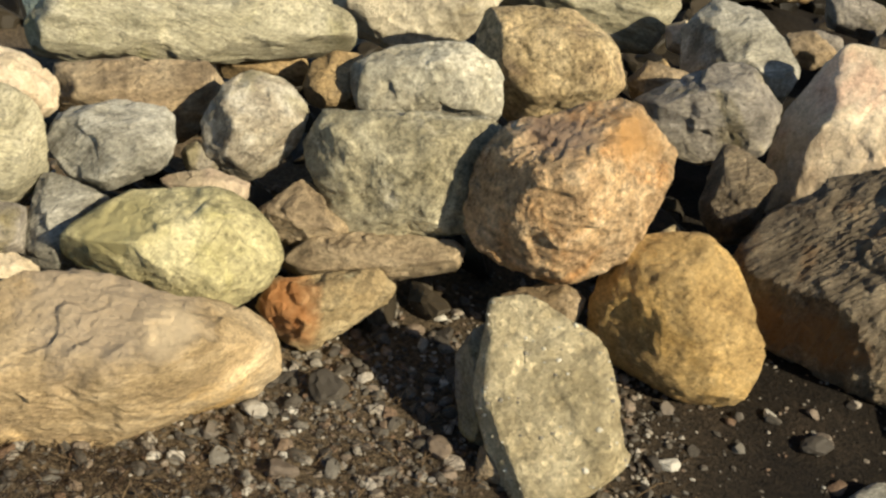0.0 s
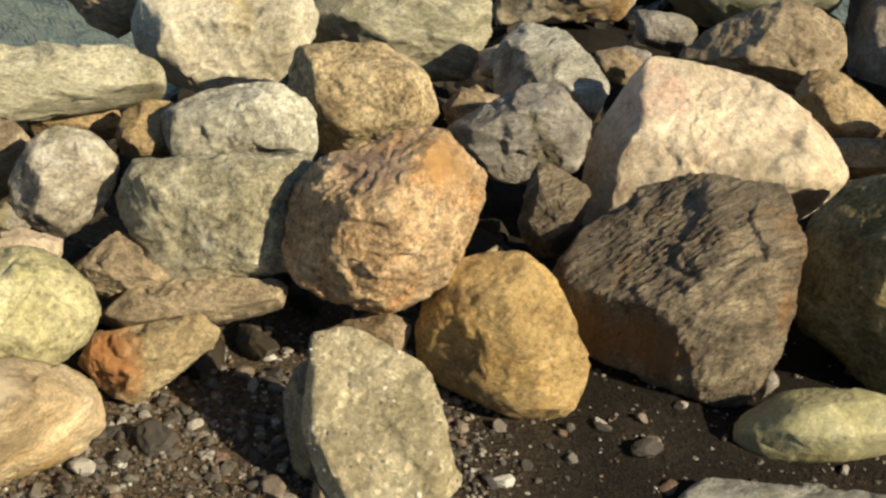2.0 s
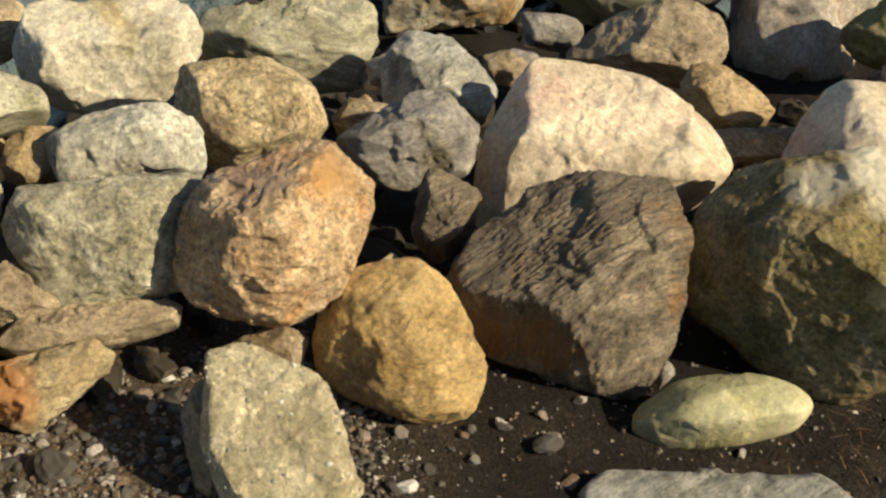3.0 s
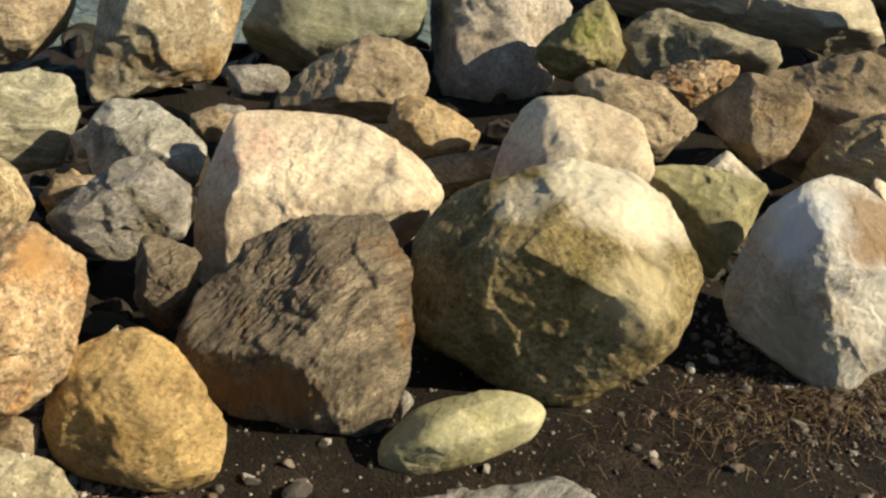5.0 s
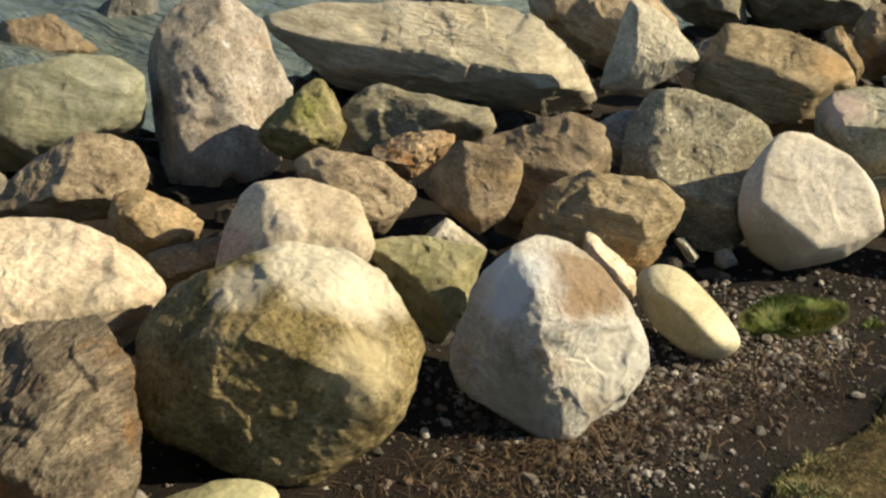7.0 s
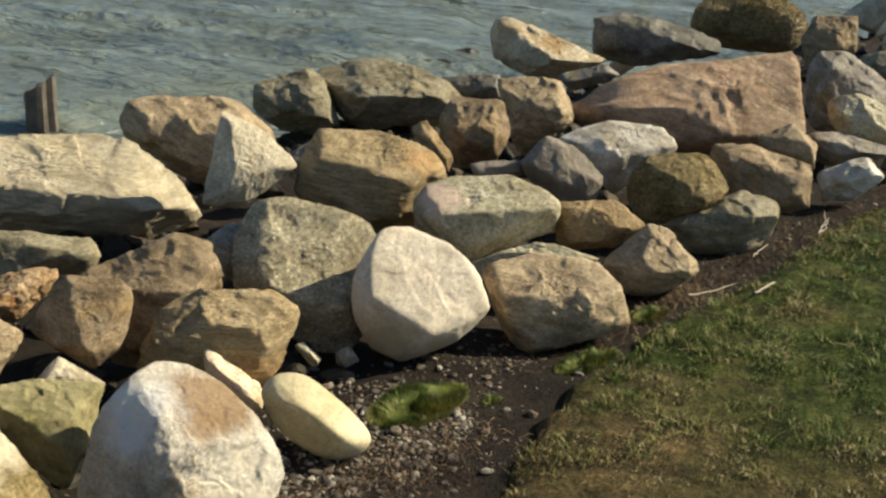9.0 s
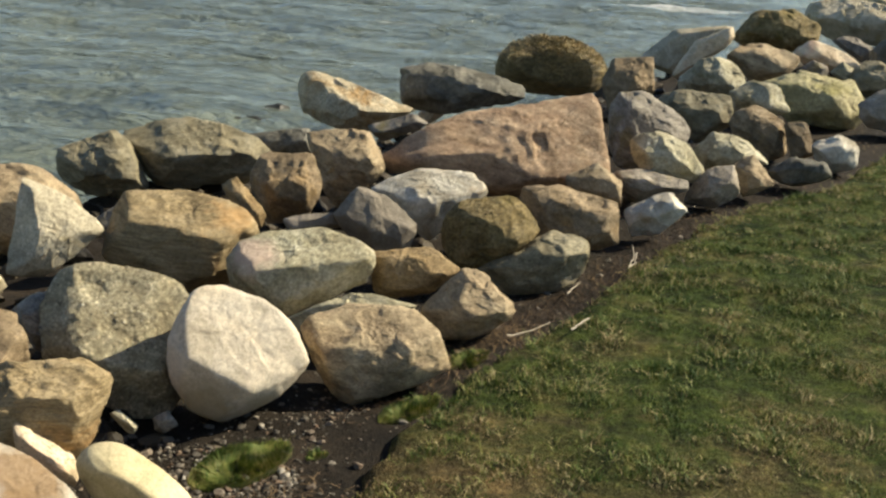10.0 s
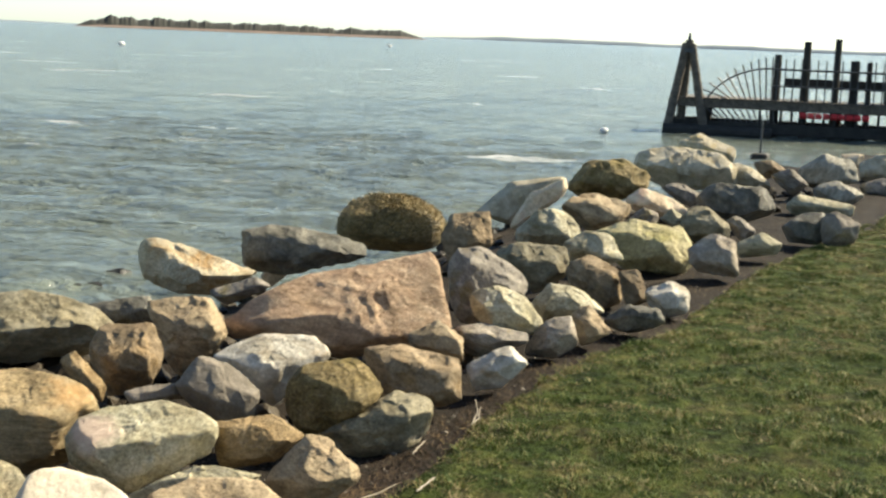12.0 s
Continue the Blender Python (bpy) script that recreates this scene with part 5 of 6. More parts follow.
# brown spot is stain; warm right and dark lower-left spots paint sun and shade
boulder("boulder", "white and brown quartz boulder standing on gravel", patched(WHITE, "white_stained", [(4.9, -15.2, 0.1, 13.0, (0.74, 0.66, 0.51)), (5.8, -3.8, 18.0, 14.0, (0.25, 0.14, 0.05)), (-9.1, 6.8, 14.8, 12.0, (0.66, 0.65, 0.62)), (-12.0, -6.0, -14.0, 12.0, (0.36, 0.31, 0.21))]), (2.555, 2.134, 0.224), (-135, 27), (22.6, 28.9),
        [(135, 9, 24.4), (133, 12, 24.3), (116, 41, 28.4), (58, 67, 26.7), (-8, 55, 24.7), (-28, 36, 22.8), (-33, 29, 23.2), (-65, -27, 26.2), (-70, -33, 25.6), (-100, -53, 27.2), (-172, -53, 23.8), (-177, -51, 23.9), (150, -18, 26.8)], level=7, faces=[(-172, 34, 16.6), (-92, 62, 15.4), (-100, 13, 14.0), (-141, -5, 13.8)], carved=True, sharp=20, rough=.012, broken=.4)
boulder("small_stone", "cream shard of stone leaning on a boulder", CREAM, (3.169, 2.551, 0.142), (-137, 24), (4.7, 7.5),
        [(133, 4, 10.4), (-17, 49, 4.1), (-46, 4, 9.1), (-167, -62, 7.1), (155, -39, 4.3)], level=6, sharp=18)
boulder("boulder", "smooth egg-shaped yellowish stone lying on gravel", EGG, (3.218, 2.248, 0.107), (-141, 25), (11.8, 11.8),
        [(121, 23, 20.0), (100, 50, 18.8), (29, 66, 13.3), (-21, 48, 9.0), (-32, 37, 10.9), (-62, -16, 20.1), (-90, -51, 17.4), (-138, -63, 13.3), (170, -53, 10.0), (146, -29, 11.7)], level=6, sharp=6, rough=.004, broken=0, chips=0)
boulder("boulder", "tan finely layered block beside an egg-shaped stone", LAYERTAN, (3.243, 2.678, 0.237), (-136, 22), (13.3, 21.2),
        [(127, 23, 20.9), (89, 63, 15.8), (49, 70, 14.9), (-19, 54, 20.6), (-55, -14, 20.9), (-71, -41, 19.0), (-149, -66, 14.8), (-164, -64, 15.7)], level=6, faces=[(-136, 67, 10.6), (-132, -3, 11.9)], sharp=16, layered=1.2)
boulder("boulder", "brown-grey layered stone behind a ridged one", BROWN, (3.327, 3.084, 0.253), (-133, 20), (14.2, 22.7),
        [(105, 58, 16.2), (13, 69, 21.0), (-40, 17, 25.7), (-56, -27, 17.0), (-66, -43, 14.9), (-127, -67, 24.0), (145, -16, 20.2)], level=6, sharp=14, layered=.8)
boulder("small_stone", "small grey stone beside a concrete chunk", GREY, (3.885, 3.252, 0.237), (-137, 18), (7.9, 12.7),
        [(113, 48, 10.2), (46, 73, 10.1), (-48, 0, 8.2), (-158, -69, 10.7), (147, -33, 8.6)], level=6)
boulder("concrete_slab", "large chunk of weathered concrete showing aggregate", AGGREGATE, (3.956, 2.965, 0.245), (-139, 19), (14.7, 33.8),
        [(125, 29, 34.6), (18, 72, 25.6), (-24, 56, 25.9), (-53, -5, 25.2), (-111, -65, 33.5), (158, -48, 22.9), (136, -4, 26.0)], faces=[(-130, 46, 7.2), (178, 38, 15.0), (-141, -18, 19.5)], carved=True, level=6, sharp=18, rough=.022, broken=.5)
boulder("flat_boulder", "very large pale layered slab with a quartz vein", LAYERPALE, (4.075, 4.717, 0.132), (-127, 16), (18.4, 42.4),
        [(117, 64, 41.0), (74, 75, 25.6), (-24, 49, 43.1), (-30, 39, 51.0), (-73, -57, 46.2), (-144, -71, 24.2), (170, -51, 41.8)], level=7, faces=[(-132, 67, 13.5), (-138, -3, 22.6)], carved=True, sharp=20, layered=1.2, broken=.35, lay=(60, 80))
# low spots put olive-grey tone and shade into the underside's colour
boulder("boulder", "pale pinkish stone with a broad flat sunlit face", patched(DOME, "dome_stained", [(-13.0, 2.0, -18.0, 13.0, (0.36, 0.29, 0.17)), (0.0, -16.0, -20.0, 11.0, (0.36, 0.29, 0.17))]), (4.063, 2.519, 0.231), (-144, 20), (12.8, 23.3),
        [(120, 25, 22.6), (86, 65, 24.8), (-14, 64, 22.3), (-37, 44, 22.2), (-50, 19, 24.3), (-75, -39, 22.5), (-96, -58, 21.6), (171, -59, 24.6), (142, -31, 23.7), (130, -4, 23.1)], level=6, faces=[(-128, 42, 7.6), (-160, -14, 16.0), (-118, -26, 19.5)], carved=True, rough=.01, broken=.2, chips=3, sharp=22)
boulder("boulder", "tan rough angular stone at the turf edge", TAN, (4.537, 2.209, 0.177), (-150, 20), (15.3, 24.4),
        [(97, 52, 22.1), (29, 72, 17.0), (-40, 49, 20.8), (-54, 25, 25.3), (-101, -59, 17.2), (147, -48, 21.9), (133, -26, 22.2)], level=6, faces=[(-142, 60, 6.5), (-150, 4, 10.0), (-112, 6, 14.0)], carved=True, sharp=18, rough=.026, broken=.6)
boulder("boulder", "tan smooth stone beside the turf", TAN, (5.298, 2.209, 0.141), (-154, 18), (11.8, 18.9),
        [(102, 41, 13.7), (-7, 71, 15.7), (-49, 42, 15.0), (-85, -45, 14.9), (-141, -71, 13.3), (139, -47, 16.4)], level=6, sharp=14)
boulder("flat_boulder", "flat pale slab under a rough stone", PALE, (4.903, 2.559, 0.143), (-149, 18), (4.4, 12.7),
        [(83, 63, 7.4), (-1, 70, 9.9), (-90, -56, 10.0), (-123, -69, 6.5), (158, -59, 15.0)], level=6)
boulder("boulder", "long pale green-grey boulder with a flat top", patched(WHITEGREEN, "whitegreen_stained", [(-16.7, 12.5, 8.4, 12.1, (0.55, 0.4, 0.31))]), (4.972, 2.860, 0.281), (-147, 16), (15.2, 24.2),
        [(109, 47, 24.9), (66, 73, 16.2), (-39, 51, 24.7), (-62, -6, 31.6), (-88, -58, 17.9), (173, -66, 21.2), (148, -50, 23.4), (129, -10, 30.2)], level=6, faces=[(-150, 62, 7.4), (-137, 0, 11.0), (168, 23, 19.6)], carved=True, sharp=18, broken=.4)
# orange spot paints the sunlit rim at the upper right
boulder("boulder", "brown layered boulder, upper edge coloured orange as sunlit", patched(LAYERTAN, "layertan_stained", [(8.8, -22.6, 15.7, 13.9, (0.5, 0.29, 0.11))]), (4.898, 3.426, 0.331), (-141, 15), (18.4, 29.4),
        [(125, 23, 29.7), (75, 74, 22.1), (-31, 58, 25.1), (-45, 33, 30.6), (-63, -29, 28.2), (-106, -69, 24.6), (166, -63, 22.4), (143, -36, 31.2)], level=6, faces=[(-148, 2, 13.5), (-128, 62, 10.5)], carved=True, sharp=16, layered=1.2, broken=.4)
boulder("small_stone", "small grey stone wedged by a layered boulder", GREY, (5.286, 4.168, 0.184), (-139, 15), (5.9, 9.5),
        [(113, 52, 6.1), (-27, 57, 10.2), (-58, -31, 6.2), (149, -48, 8.6)], level=5)
boulder("boulder", "smooth grey-purple stone in shade", PURPLE, (5.864, 3.014, 0.268), (-150, 14), (11.0, 17.5),
        [(111, 36, 18.1), (56, 76, 17.5), (-43, 51, 12.7), (-63, -6, 19.5), (-122, -72, 15.2), (136, -44, 13.9)], level=6, sharp=13, rough=.01, broken=.4)
boulder("small_stone", "low grey-purple stone behind a long boulder", PURPLE, (5.753, 3.304, 0.239), (-147, 15), (4.5, 7.2),
        [(67, 73, 4.0), (-49, 33, 11.5), (-116, -73, 4.0), (134, -33, 11.6)], level=5)
boulder("boulder", "white quartz boulder with crisp broken edges", WHITE, (6.417, 3.009, 0.307), (-152, 13), (15.6, 25.0),
        [(98, 59, 17.1), (23, 78, 16.1), (-56, 33, 25.9), (-79, -47, 17.1), (137, -50, 19.0)], level=6, faces=[(-146, 61, 6.0), (-165, -3, 13.0), (-126, 2, 12.4)], carved=True, sharp=18, broken=.5)
boulder("boulder", "olive-brown rounded boulder below a white one", OLIVE, (6.152, 2.543, 0.242), (-155, 15), (13.8, 22.1),
        [(109, 29, 21.2), (69, 72, 17.3), (-54, 41, 21.2), (-75, -30, 21.0), (-119, -71, 16.9), (126, -29, 22.5)], level=6, faces=[(-127, 47, 13.7), (173, 1, 13.1)], sharp=13)
boulder("boulder", "low tan stone with flat top", OCHRE, (5.336, 2.522, 0.234), (-151, 16), (8.6, 13.7),
        [(60, 72, 10.0), (-40, 54, 13.7), (-81, -46, 13.0), (-124, -71, 9.9), (123, -9, 16.3)], level=6, faces=[(-151, 66, 8.2)], sharp=18)
boulder("boulder", "olive-grey hollowed stone at the turf edge", OLIVEGREY, (6.211, 2.295, 0.103), (-157, 16), (12.6, 20.1),
        [(89, 58, 12.4), (-17, 72, 18.6), (-68, 3, 24.3), (-83, -40, 16.7), (-129, -71, 14.2), (139, -54, 20.8)], level=6, faces=[(-157, 66, 12.8)], sharp=14)
boulder("boulder", "brown block with a flat sloping top", BROWN, (6.851, 2.402, 0.200), (-158, 14), (13.6, 21.7),
        [(86, 65, 22.9), (-23, 72, 14.3), (-70, -1, 27.0), (-115, -70, 17.4), (155, -68, 17.9), (119, -20, 22.5)], level=6, faces=[(-158, 64, 13.1)], sharp=18)
boulder("small_stone", "small tan stone on a brown block", TAN, (7.491, 2.524, 0.251), (-159, 12), (8.6, 13.8),
        [(90, 61, 11.8), (-52, 55, 10.1), (-69, 6, 16.0), (164, -74, 8.2), (122, -37, 14.4)], level=5)
boulder("flat_boulder", "huge reddish-tan slab with a broken rough end", REDTAN, (7.578, 3.107, 0.389), (-155, 11), (22.8, 43.7),
        [(102, 56, 33.4), (85, 72, 25.7), (-67, 11, 56.2), (-94, -64, 33.5), (-109, -72, 29.3), (173, -75, 31.1), (130, -40, 67.3)], level=6, faces=[(-172, 62, 13.6), (-134, 26, 14.4), (-150, -8, 22.0)], carved=True, sharp=26, rough=.022, broken=.35, chips=3)
boulder("boulder", "dark half of a split grey boulder", OLIVEGREY, (6.584, 5.384, 0.067), (-138, 12), (16.3, 26.1),
        [(125, 34, 27.6), (106, 66, 19.3), (-35, 50, 21.2), (-44, 23, 21.9), (-75, -61, 23.5), (-177, -73, 18.2), (148, -48, 19.6)], level=6, sharp=14)
boulder("boulder", "long rounded grey-olive boulder by the water", OLIVEGREY, (7.039, 5.041, 0.147), (-142, 12), (20.8, 33.2),
        [(96, 72, 25.3), (-20, 71, 20.4), (-43, 46, 32.9), (-74, -56, 32.7), (-116, -76, 20.7), (142, -43, 30.6), (140, -37, 32.5)], level=6, faces=[(-136, 56, 16.6)], sharp=12)
boulder("boulder", "dark brown rounded block in shade", BROWN, (6.320, 3.859, 0.234), (-146, 13), (15.4, 24.5),
        [(118, 32, 21.6), (53, 78, 17.3), (-53, 19, 18.5), (-60, -11, 18.0), (-113, -73, 19.2), (132, -24, 16.5)], level=6, sharp=13)
boulder("boulder", "tan angular block with bright upper face", TAN, (6.977, 3.875, 0.257), (-148, 12), (18.4, 29.3),
        [(73, 76, 20.6), (-53, 32, 22.8), (-62, -11, 22.5), (-73, -45, 20.9), (143, -56, 24.7), (127, -18, 19.1)], level=6, faces=[(-148, 62, 16.5), (-128, -23, 15.0)], sharp=18)
boulder("boulder", "wet dark slab near the water", DARKGREY, (7.759, 4.884, 0.117), (-146, 11), (6.4, 14.8),
        [(79, 75, 9.1), (-53, 16, 19.1), (-122, -77, 9.4), (134, -35, 18.2)], level=5)
boulder("small_stone", "small ochre stone in a gap", OCHRE, (5.950, 3.860, 0.212), (-144, 14), (5.3, 8.5),
        [(100, 63, 13.4), (-43, 40, 5.2), (-58, -13, 11.9), (145, -51, 6.2), (135, -30, 6.0)], level=5)
boulder("boulder", "tan and grey boulder leaning to the water", TAN, (5.314, 4.910, 0.127), (-134, 14), (19.7, 31.4),
        [(131, 32, 42.1), (42, 78, 21.8), (-28, 53, 25.3), (-43, 16, 37.1), (-118, -73, 24.7), (171, -64, 20.9), (149, -34, 31.7)], level=6, faces=[(-134, 64, 16.1)], sharp=14)
boulder("boulder", "wedge of tan stone with a bright broken face", BEIGE, (4.455, 3.794, 0.380), (-136, 16), (14.6, 23.3),
        [(133, 8, 14.2), (133, 9, 14.2), (-21, 59, 16.2), (-33, 43, 17.0), (-66, -48, 15.4), (-141, -72, 19.1)], level=6, faces=[(-178, 14, 9.5), (-118, 30, 9.0)], carved=True, sharp=18, broken=.4)
boulder("flat_boulder", "cream and brown slab tilted at the water", CREAMSTAIN, (8.923, 5.117, 0.225), (-148, 10), (13.5, 25.8),
        [(82, 77, 25.4), (-34, 70, 14.5), (-81, -64, 24.5), (-158, -79, 18.8), (146, -65, 19.2), (125, -10, 33.8)], level=6, sharp=18)
boulder("boulder", "dark grey wedge standing at the waterline", DARKGREY, (9.758, 4.673, 0.306), (-153, 9), (16.8, 26.9),
        [(120, -2, 41.5), (31, 82, 17.3), (-29, 76, 16.4), (-66, -6, 55.2), (-99, -74, 17.2), (170, -78, 19.8)], level=6, sharp=18)
boulder("small_stone", "small cream stone on a slab", CREAM, (9.962, 4.960, 0.036), (-152, 10), (6.2, 9.8),
        [(105, 55, 6.5), (-45, 60, 9.4), (-74, -49, 6.3), (128, -43, 9.7)], level=5)
boulder("small_stone", "low grey stone beside a huge slab", GREY, (8.477, 4.417, 0.202), (-150, 10), (7.1, 11.4),
        [(91, 70, 5.9), (-37, 66, 12.3), (-85, -65, 6.2), (138, -57, 13.3)], level=5)
boulder("boulder", "rounded boulder covered with brown seaweed", SEAWEED, (11.232, 4.505, 0.360), (-156, 8), (22.1, 35.2),
        [(112, 26, 44.3), (96, 70, 29.8), (71, 80, 27.2), (-47, 71, 27.9), (-63, 36, 41.8), (-74, -33, 44.2), (-144, -81, 24.2), (148, -74, 27.4), (122, -34, 44.7)], level=6, sharp=7, rough=.02, broken=.3)
boulder("boulder", "dark brown boulder behind a huge slab", BROWN, (10.745, 3.606, 0.374), (-159, 8), (16.3, 26.1),
        [(108, 24, 19.5), (56, 81, 21.7), (-69, 10, 21.6), (-80, -49, 17.7), (115, -21, 20.7)], level=6, sharp=12)
boulder("boulder", "large smooth grey boulder beside a huge slab", GREY, (8.750, 2.723, 0.354), (-160, 10), (20.0, 32.0),
        [(107, 22, 26.1), (76, 75, 28.3), (-56, 58, 23.3), (-66, 30, 27.4), (-85, -49, 23.0), (142, -68, 27.9), (113, -10, 24.1)], level=6, sharp=11)
boulder("boulder", "pale grey stone with dark streaks", WHITEGREEN, (8.353, 2.425, 0.303), (-161, 11), (12.1, 19.3),
        [(91, 61, 20.4), (-49, 64, 13.2), (-64, 37, 16.0), (-82, -36, 23.9), (-155, -78, 14.7), (120, -42, 15.5), (112, -10, 19.8)], level=6, sharp=15)
boulder("boulder", "grey-olive rounded boulder of the far heap", OLIVEGREY, (10.467, 2.903, 0.259), (-162, 9), (15.8, 25.2),
        [(81, 72, 19.4), (-1, 81, 15.7), (-72, 14, 26.4), (-86, -52, 20.4), (123, -56, 18.3), (114, -30, 22.4)], level=6, sharp=11)
boulder("boulder", "pale greenish boulder near the water", WHITEGREEN, (12.279, 3.367, 0.275), (-163, 8), (16.4, 26.1),
        [(101, 44, 20.0), (-47, 74, 20.0), (-66, 46, 22.7), (-81, -41, 23.8), (-167, -81, 16.4), (110, -14, 30.2)], level=6, sharp=14)
boulder("flat_boulder", "cream slab standing on its long edge", CREAM, (13.745, 3.921, 0.353), (-163, 7), (6.2, 17.9),
        [(104, 31, 12.7), (96, 62, 11.8), (-72, 12, 30.5), (-81, -51, 8.7), (-82, -53, 8.8), (121, -58, 38.0)], level=5, sharp=20)
boulder("boulder", "dark olive wet boulder near the waterline", OLIVE, (16.864, 4.008, 0.319), (-165, 6), (23.0, 36.7),
        [(102, 35, 36.1), (87, 75, 27.6), (-65, 65, 30.1), (-78, -10, 50.6), (-92, -68, 26.2), (-174, -84, 24.2), (114, -51, 44.8)], level=6, sharp=11)
boulder("boulder", "very large smooth pale beige boulder", BEIGE, (19.071, 3.483, 0.346), (-169, 5), (27.5, 43.9),
        [(96, 59, 49.5), (48, 85, 27.7), (-72, 61, 41.3), (-80, 0, 67.2), (-148, -84, 28.9), (121, -73, 31.5), (109, -49, 48.2)], level=6, sharp=9)
boulder("boulder", "beige rounded boulder by the pier", BEIGE, (25.004, 4.351, 0.177), (-169, 4), (20.6, 32.9),
        [(93, 66, 31.5), (-70, 69, 21.5), (-81, -13, 50.4), (143, -83, 19.2), (103, -19, 45.2)], level=5)
boulder("boulder", "pale stone beside a smooth boulder", BEIGE, (19.334, 2.686, 0.264), (-171, 5), (15.0, 24.0),
        [(-62, 76, 14.7), (-77, 42, 16.7), (-153, -84, 14.5), (101, -10, 20.8)], level=5)
boulder("boulder", "dark wet grey boulder of the far heap", DARKGREY, (15.614, 2.235, 0.307), (-171, 6), (19.5, 31.1),
        [(92, 56, 29.1), (8, 85, 21.2), (-78, 31, 37.1), (-96, -65, 25.2), (139, -79, 22.4), (104, -23, 40.8)], level=6, sharp=10)
boulder("flat_boulder", "cream slab tilted against other boulders", CREAM, (15.143, 3.008, 0.266), (-167, 6), (12.7, 20.3),
        [(95, 55, 23.0), (-59, 72, 12.3), (-71, 48, 20.1), (-106, -75, 16.9), (135, -77, 11.9), (109, -37, 25.4)], level=5)
boulder("boulder", "tan angular boulder among the far stones", TAN, (14.034, 3.397, 0.276), (-165, 7), (16.4, 26.2),
        [(85, 73, 20.0), (-56, 72, 17.7), (-80, -29, 29.5), (-117, -79, 18.8), (117, -57, 21.0), (107, -3, 34.2)], level=5, sharp=16)
boulder("small_stone", "grey stone among boulders", GREY, (16.457, 2.994, 0.268), (-168, 6), (9.6, 15.4),
        [(86, 70, 14.5), (-66, 65, 9.3), (-84, -41, 18.3), (113, -60, 8.8)], level=5)
boulder("boulder", "olive-grey upright stone in the far heap", OLIVEGREY, (14.193, 2.295, 0.199), (-169, 7), (14.5, 23.2),
        [(98, 29, 22.3), (60, 80, 19.3), (-70, 54, 17.1), (-82, -10, 27.6), (-143, -81, 15.1), (108, -41, 23.1)], level=5, sharp=12)
boulder("small_stone", "small grey stone among far boulders", GREY, (14.676, 1.997, 0.141), (-171, 7), (7.7, 12.2),
        [(88, 58, 13.7), (-72, 51, 8.3), (-90, -50, 12.9), (106, -42, 8.3)], level=5)
boulder("boulder", "broad greenish boulder with flat pale top", CREAMGREEN, (12.297, 2.415, 0.211), (-167, 8), (20.9, 33.4),
        [(83, 70, 25.9), (-11, 82, 22.9), (-73, 35, 33.1), (-85, -34, 38.8), (178, -80, 22.5), (114, -47, 28.7)], level=6, faces=[(-167, 63, 18.2)], sharp=14)
boulder("boulder", "pale grey stone with a lit end", WHITEGREEN, (11.300, 2.661, 0.282), (-165, 9), (12.3, 19.6),
        [(93, 58, 16.6), (-32, 79, 14.9), (-71, 31, 18.7), (-96, -66, 16.4), (140, -74, 13.7), (110, -22, 22.1)], level=5, sharp=14)
boulder("boulder", "brown-grey block in the far heap", BROWN, (10.333, 2.372, 0.189), (-165, 10), (13.6, 21.7),
        [(89, 61, 21.1), (-52, 68, 16.7), (-74, 9, 18.4), (-94, -59, 22.0), (119, -52, 15.5), (111, -28, 17.2)], level=6, sharp=14)
boulder("boulder", "pale greenish rounded stone near the turf", WHITEGREEN, (9.264, 2.309, 0.192), (-164, 11), (12.0, 19.1),
        [(97, 44, 18.1), (-16, 78, 13.3), (-62, 49, 17.8), (-101, -65, 13.2), (-129, -76, 12.3), (111, -16, 21.7)], level=6, sharp=12)
boulder("boulder", "pinkish-grey stone at the turf edge", PINKGREY, (8.407, 2.109, 0.150), (-163, 12), (9.8, 15.7),
        [(101, 28, 11.4), (69, 72, 12.0), (-71, 17, 14.9), (-89, -49, 11.6), (-178, -77, 12.2)], level=5, sharp=15)
boulder("boulder", "tan angular stone at the turf edge", TAN, (8.835, 1.997, 0.164), (-165, 12), (7.8, 12.4),
        [(93, 48, 12.0), (-65, 42, 8.9), (-97, -59, 10.6), (112, -26, 9.6)], level=5, sharp=18)
boulder("boulder", "low dark grey rounded stone", DARKGREY, (9.346, 1.810, 0.137), (-167, 11), (9.0, 14.4),
        [(88, 55, 11.3), (-7, 79, 9.1), (-74, 22, 19.5), (-106, -66, 8.9), (128, -63, 12.2)], level=5, sharp=9)
boulder("boulder", "white stone with grey streaks", WHITE, (10.116, 1.752, 0.160), (-168, 10), (10.3, 16.5),
        [(84, 61, 12.0), (-62, 58, 13.8), (-79, -1, 15.4), (-111, -70, 12.9), (125, -63, 12.3), (106, -15, 17.4)], level=5, sharp=14)
boulder("small_stone", "brown stone beside a white one", BROWN, (10.286, 2.061, 0.181), (-167, 10), (7.0, 11.2),
        [(60, 77, 13.5), (-73, 21, 8.6), (-101, -65, 13.2), (107, -18, 8.2)], level=5)
boulder("boulder", "pinkish-grey rounded boulder near the turf", PINKGREY, (11.971, 1.758, 0.227), (-170, 8), (13.1, 20.9),
        [(91, 50, 18.3), (-58, 70, 17.8), (-79, 9, 18.9), (151, -78, 14.7), (103, -12, 22.4)], level=5, sharp=12)
boulder("small_stone", "pale stone at the turf edge", PALE, (13.312, 1.603, 0.156), (-172, 8), (9.2, 14.7),
        [(83, 64, 10.2), (-67, 63, 13.6), (-86, -26, 18.4), (-124, -78, 9.0), (104, -31, 19.5)], level=5)
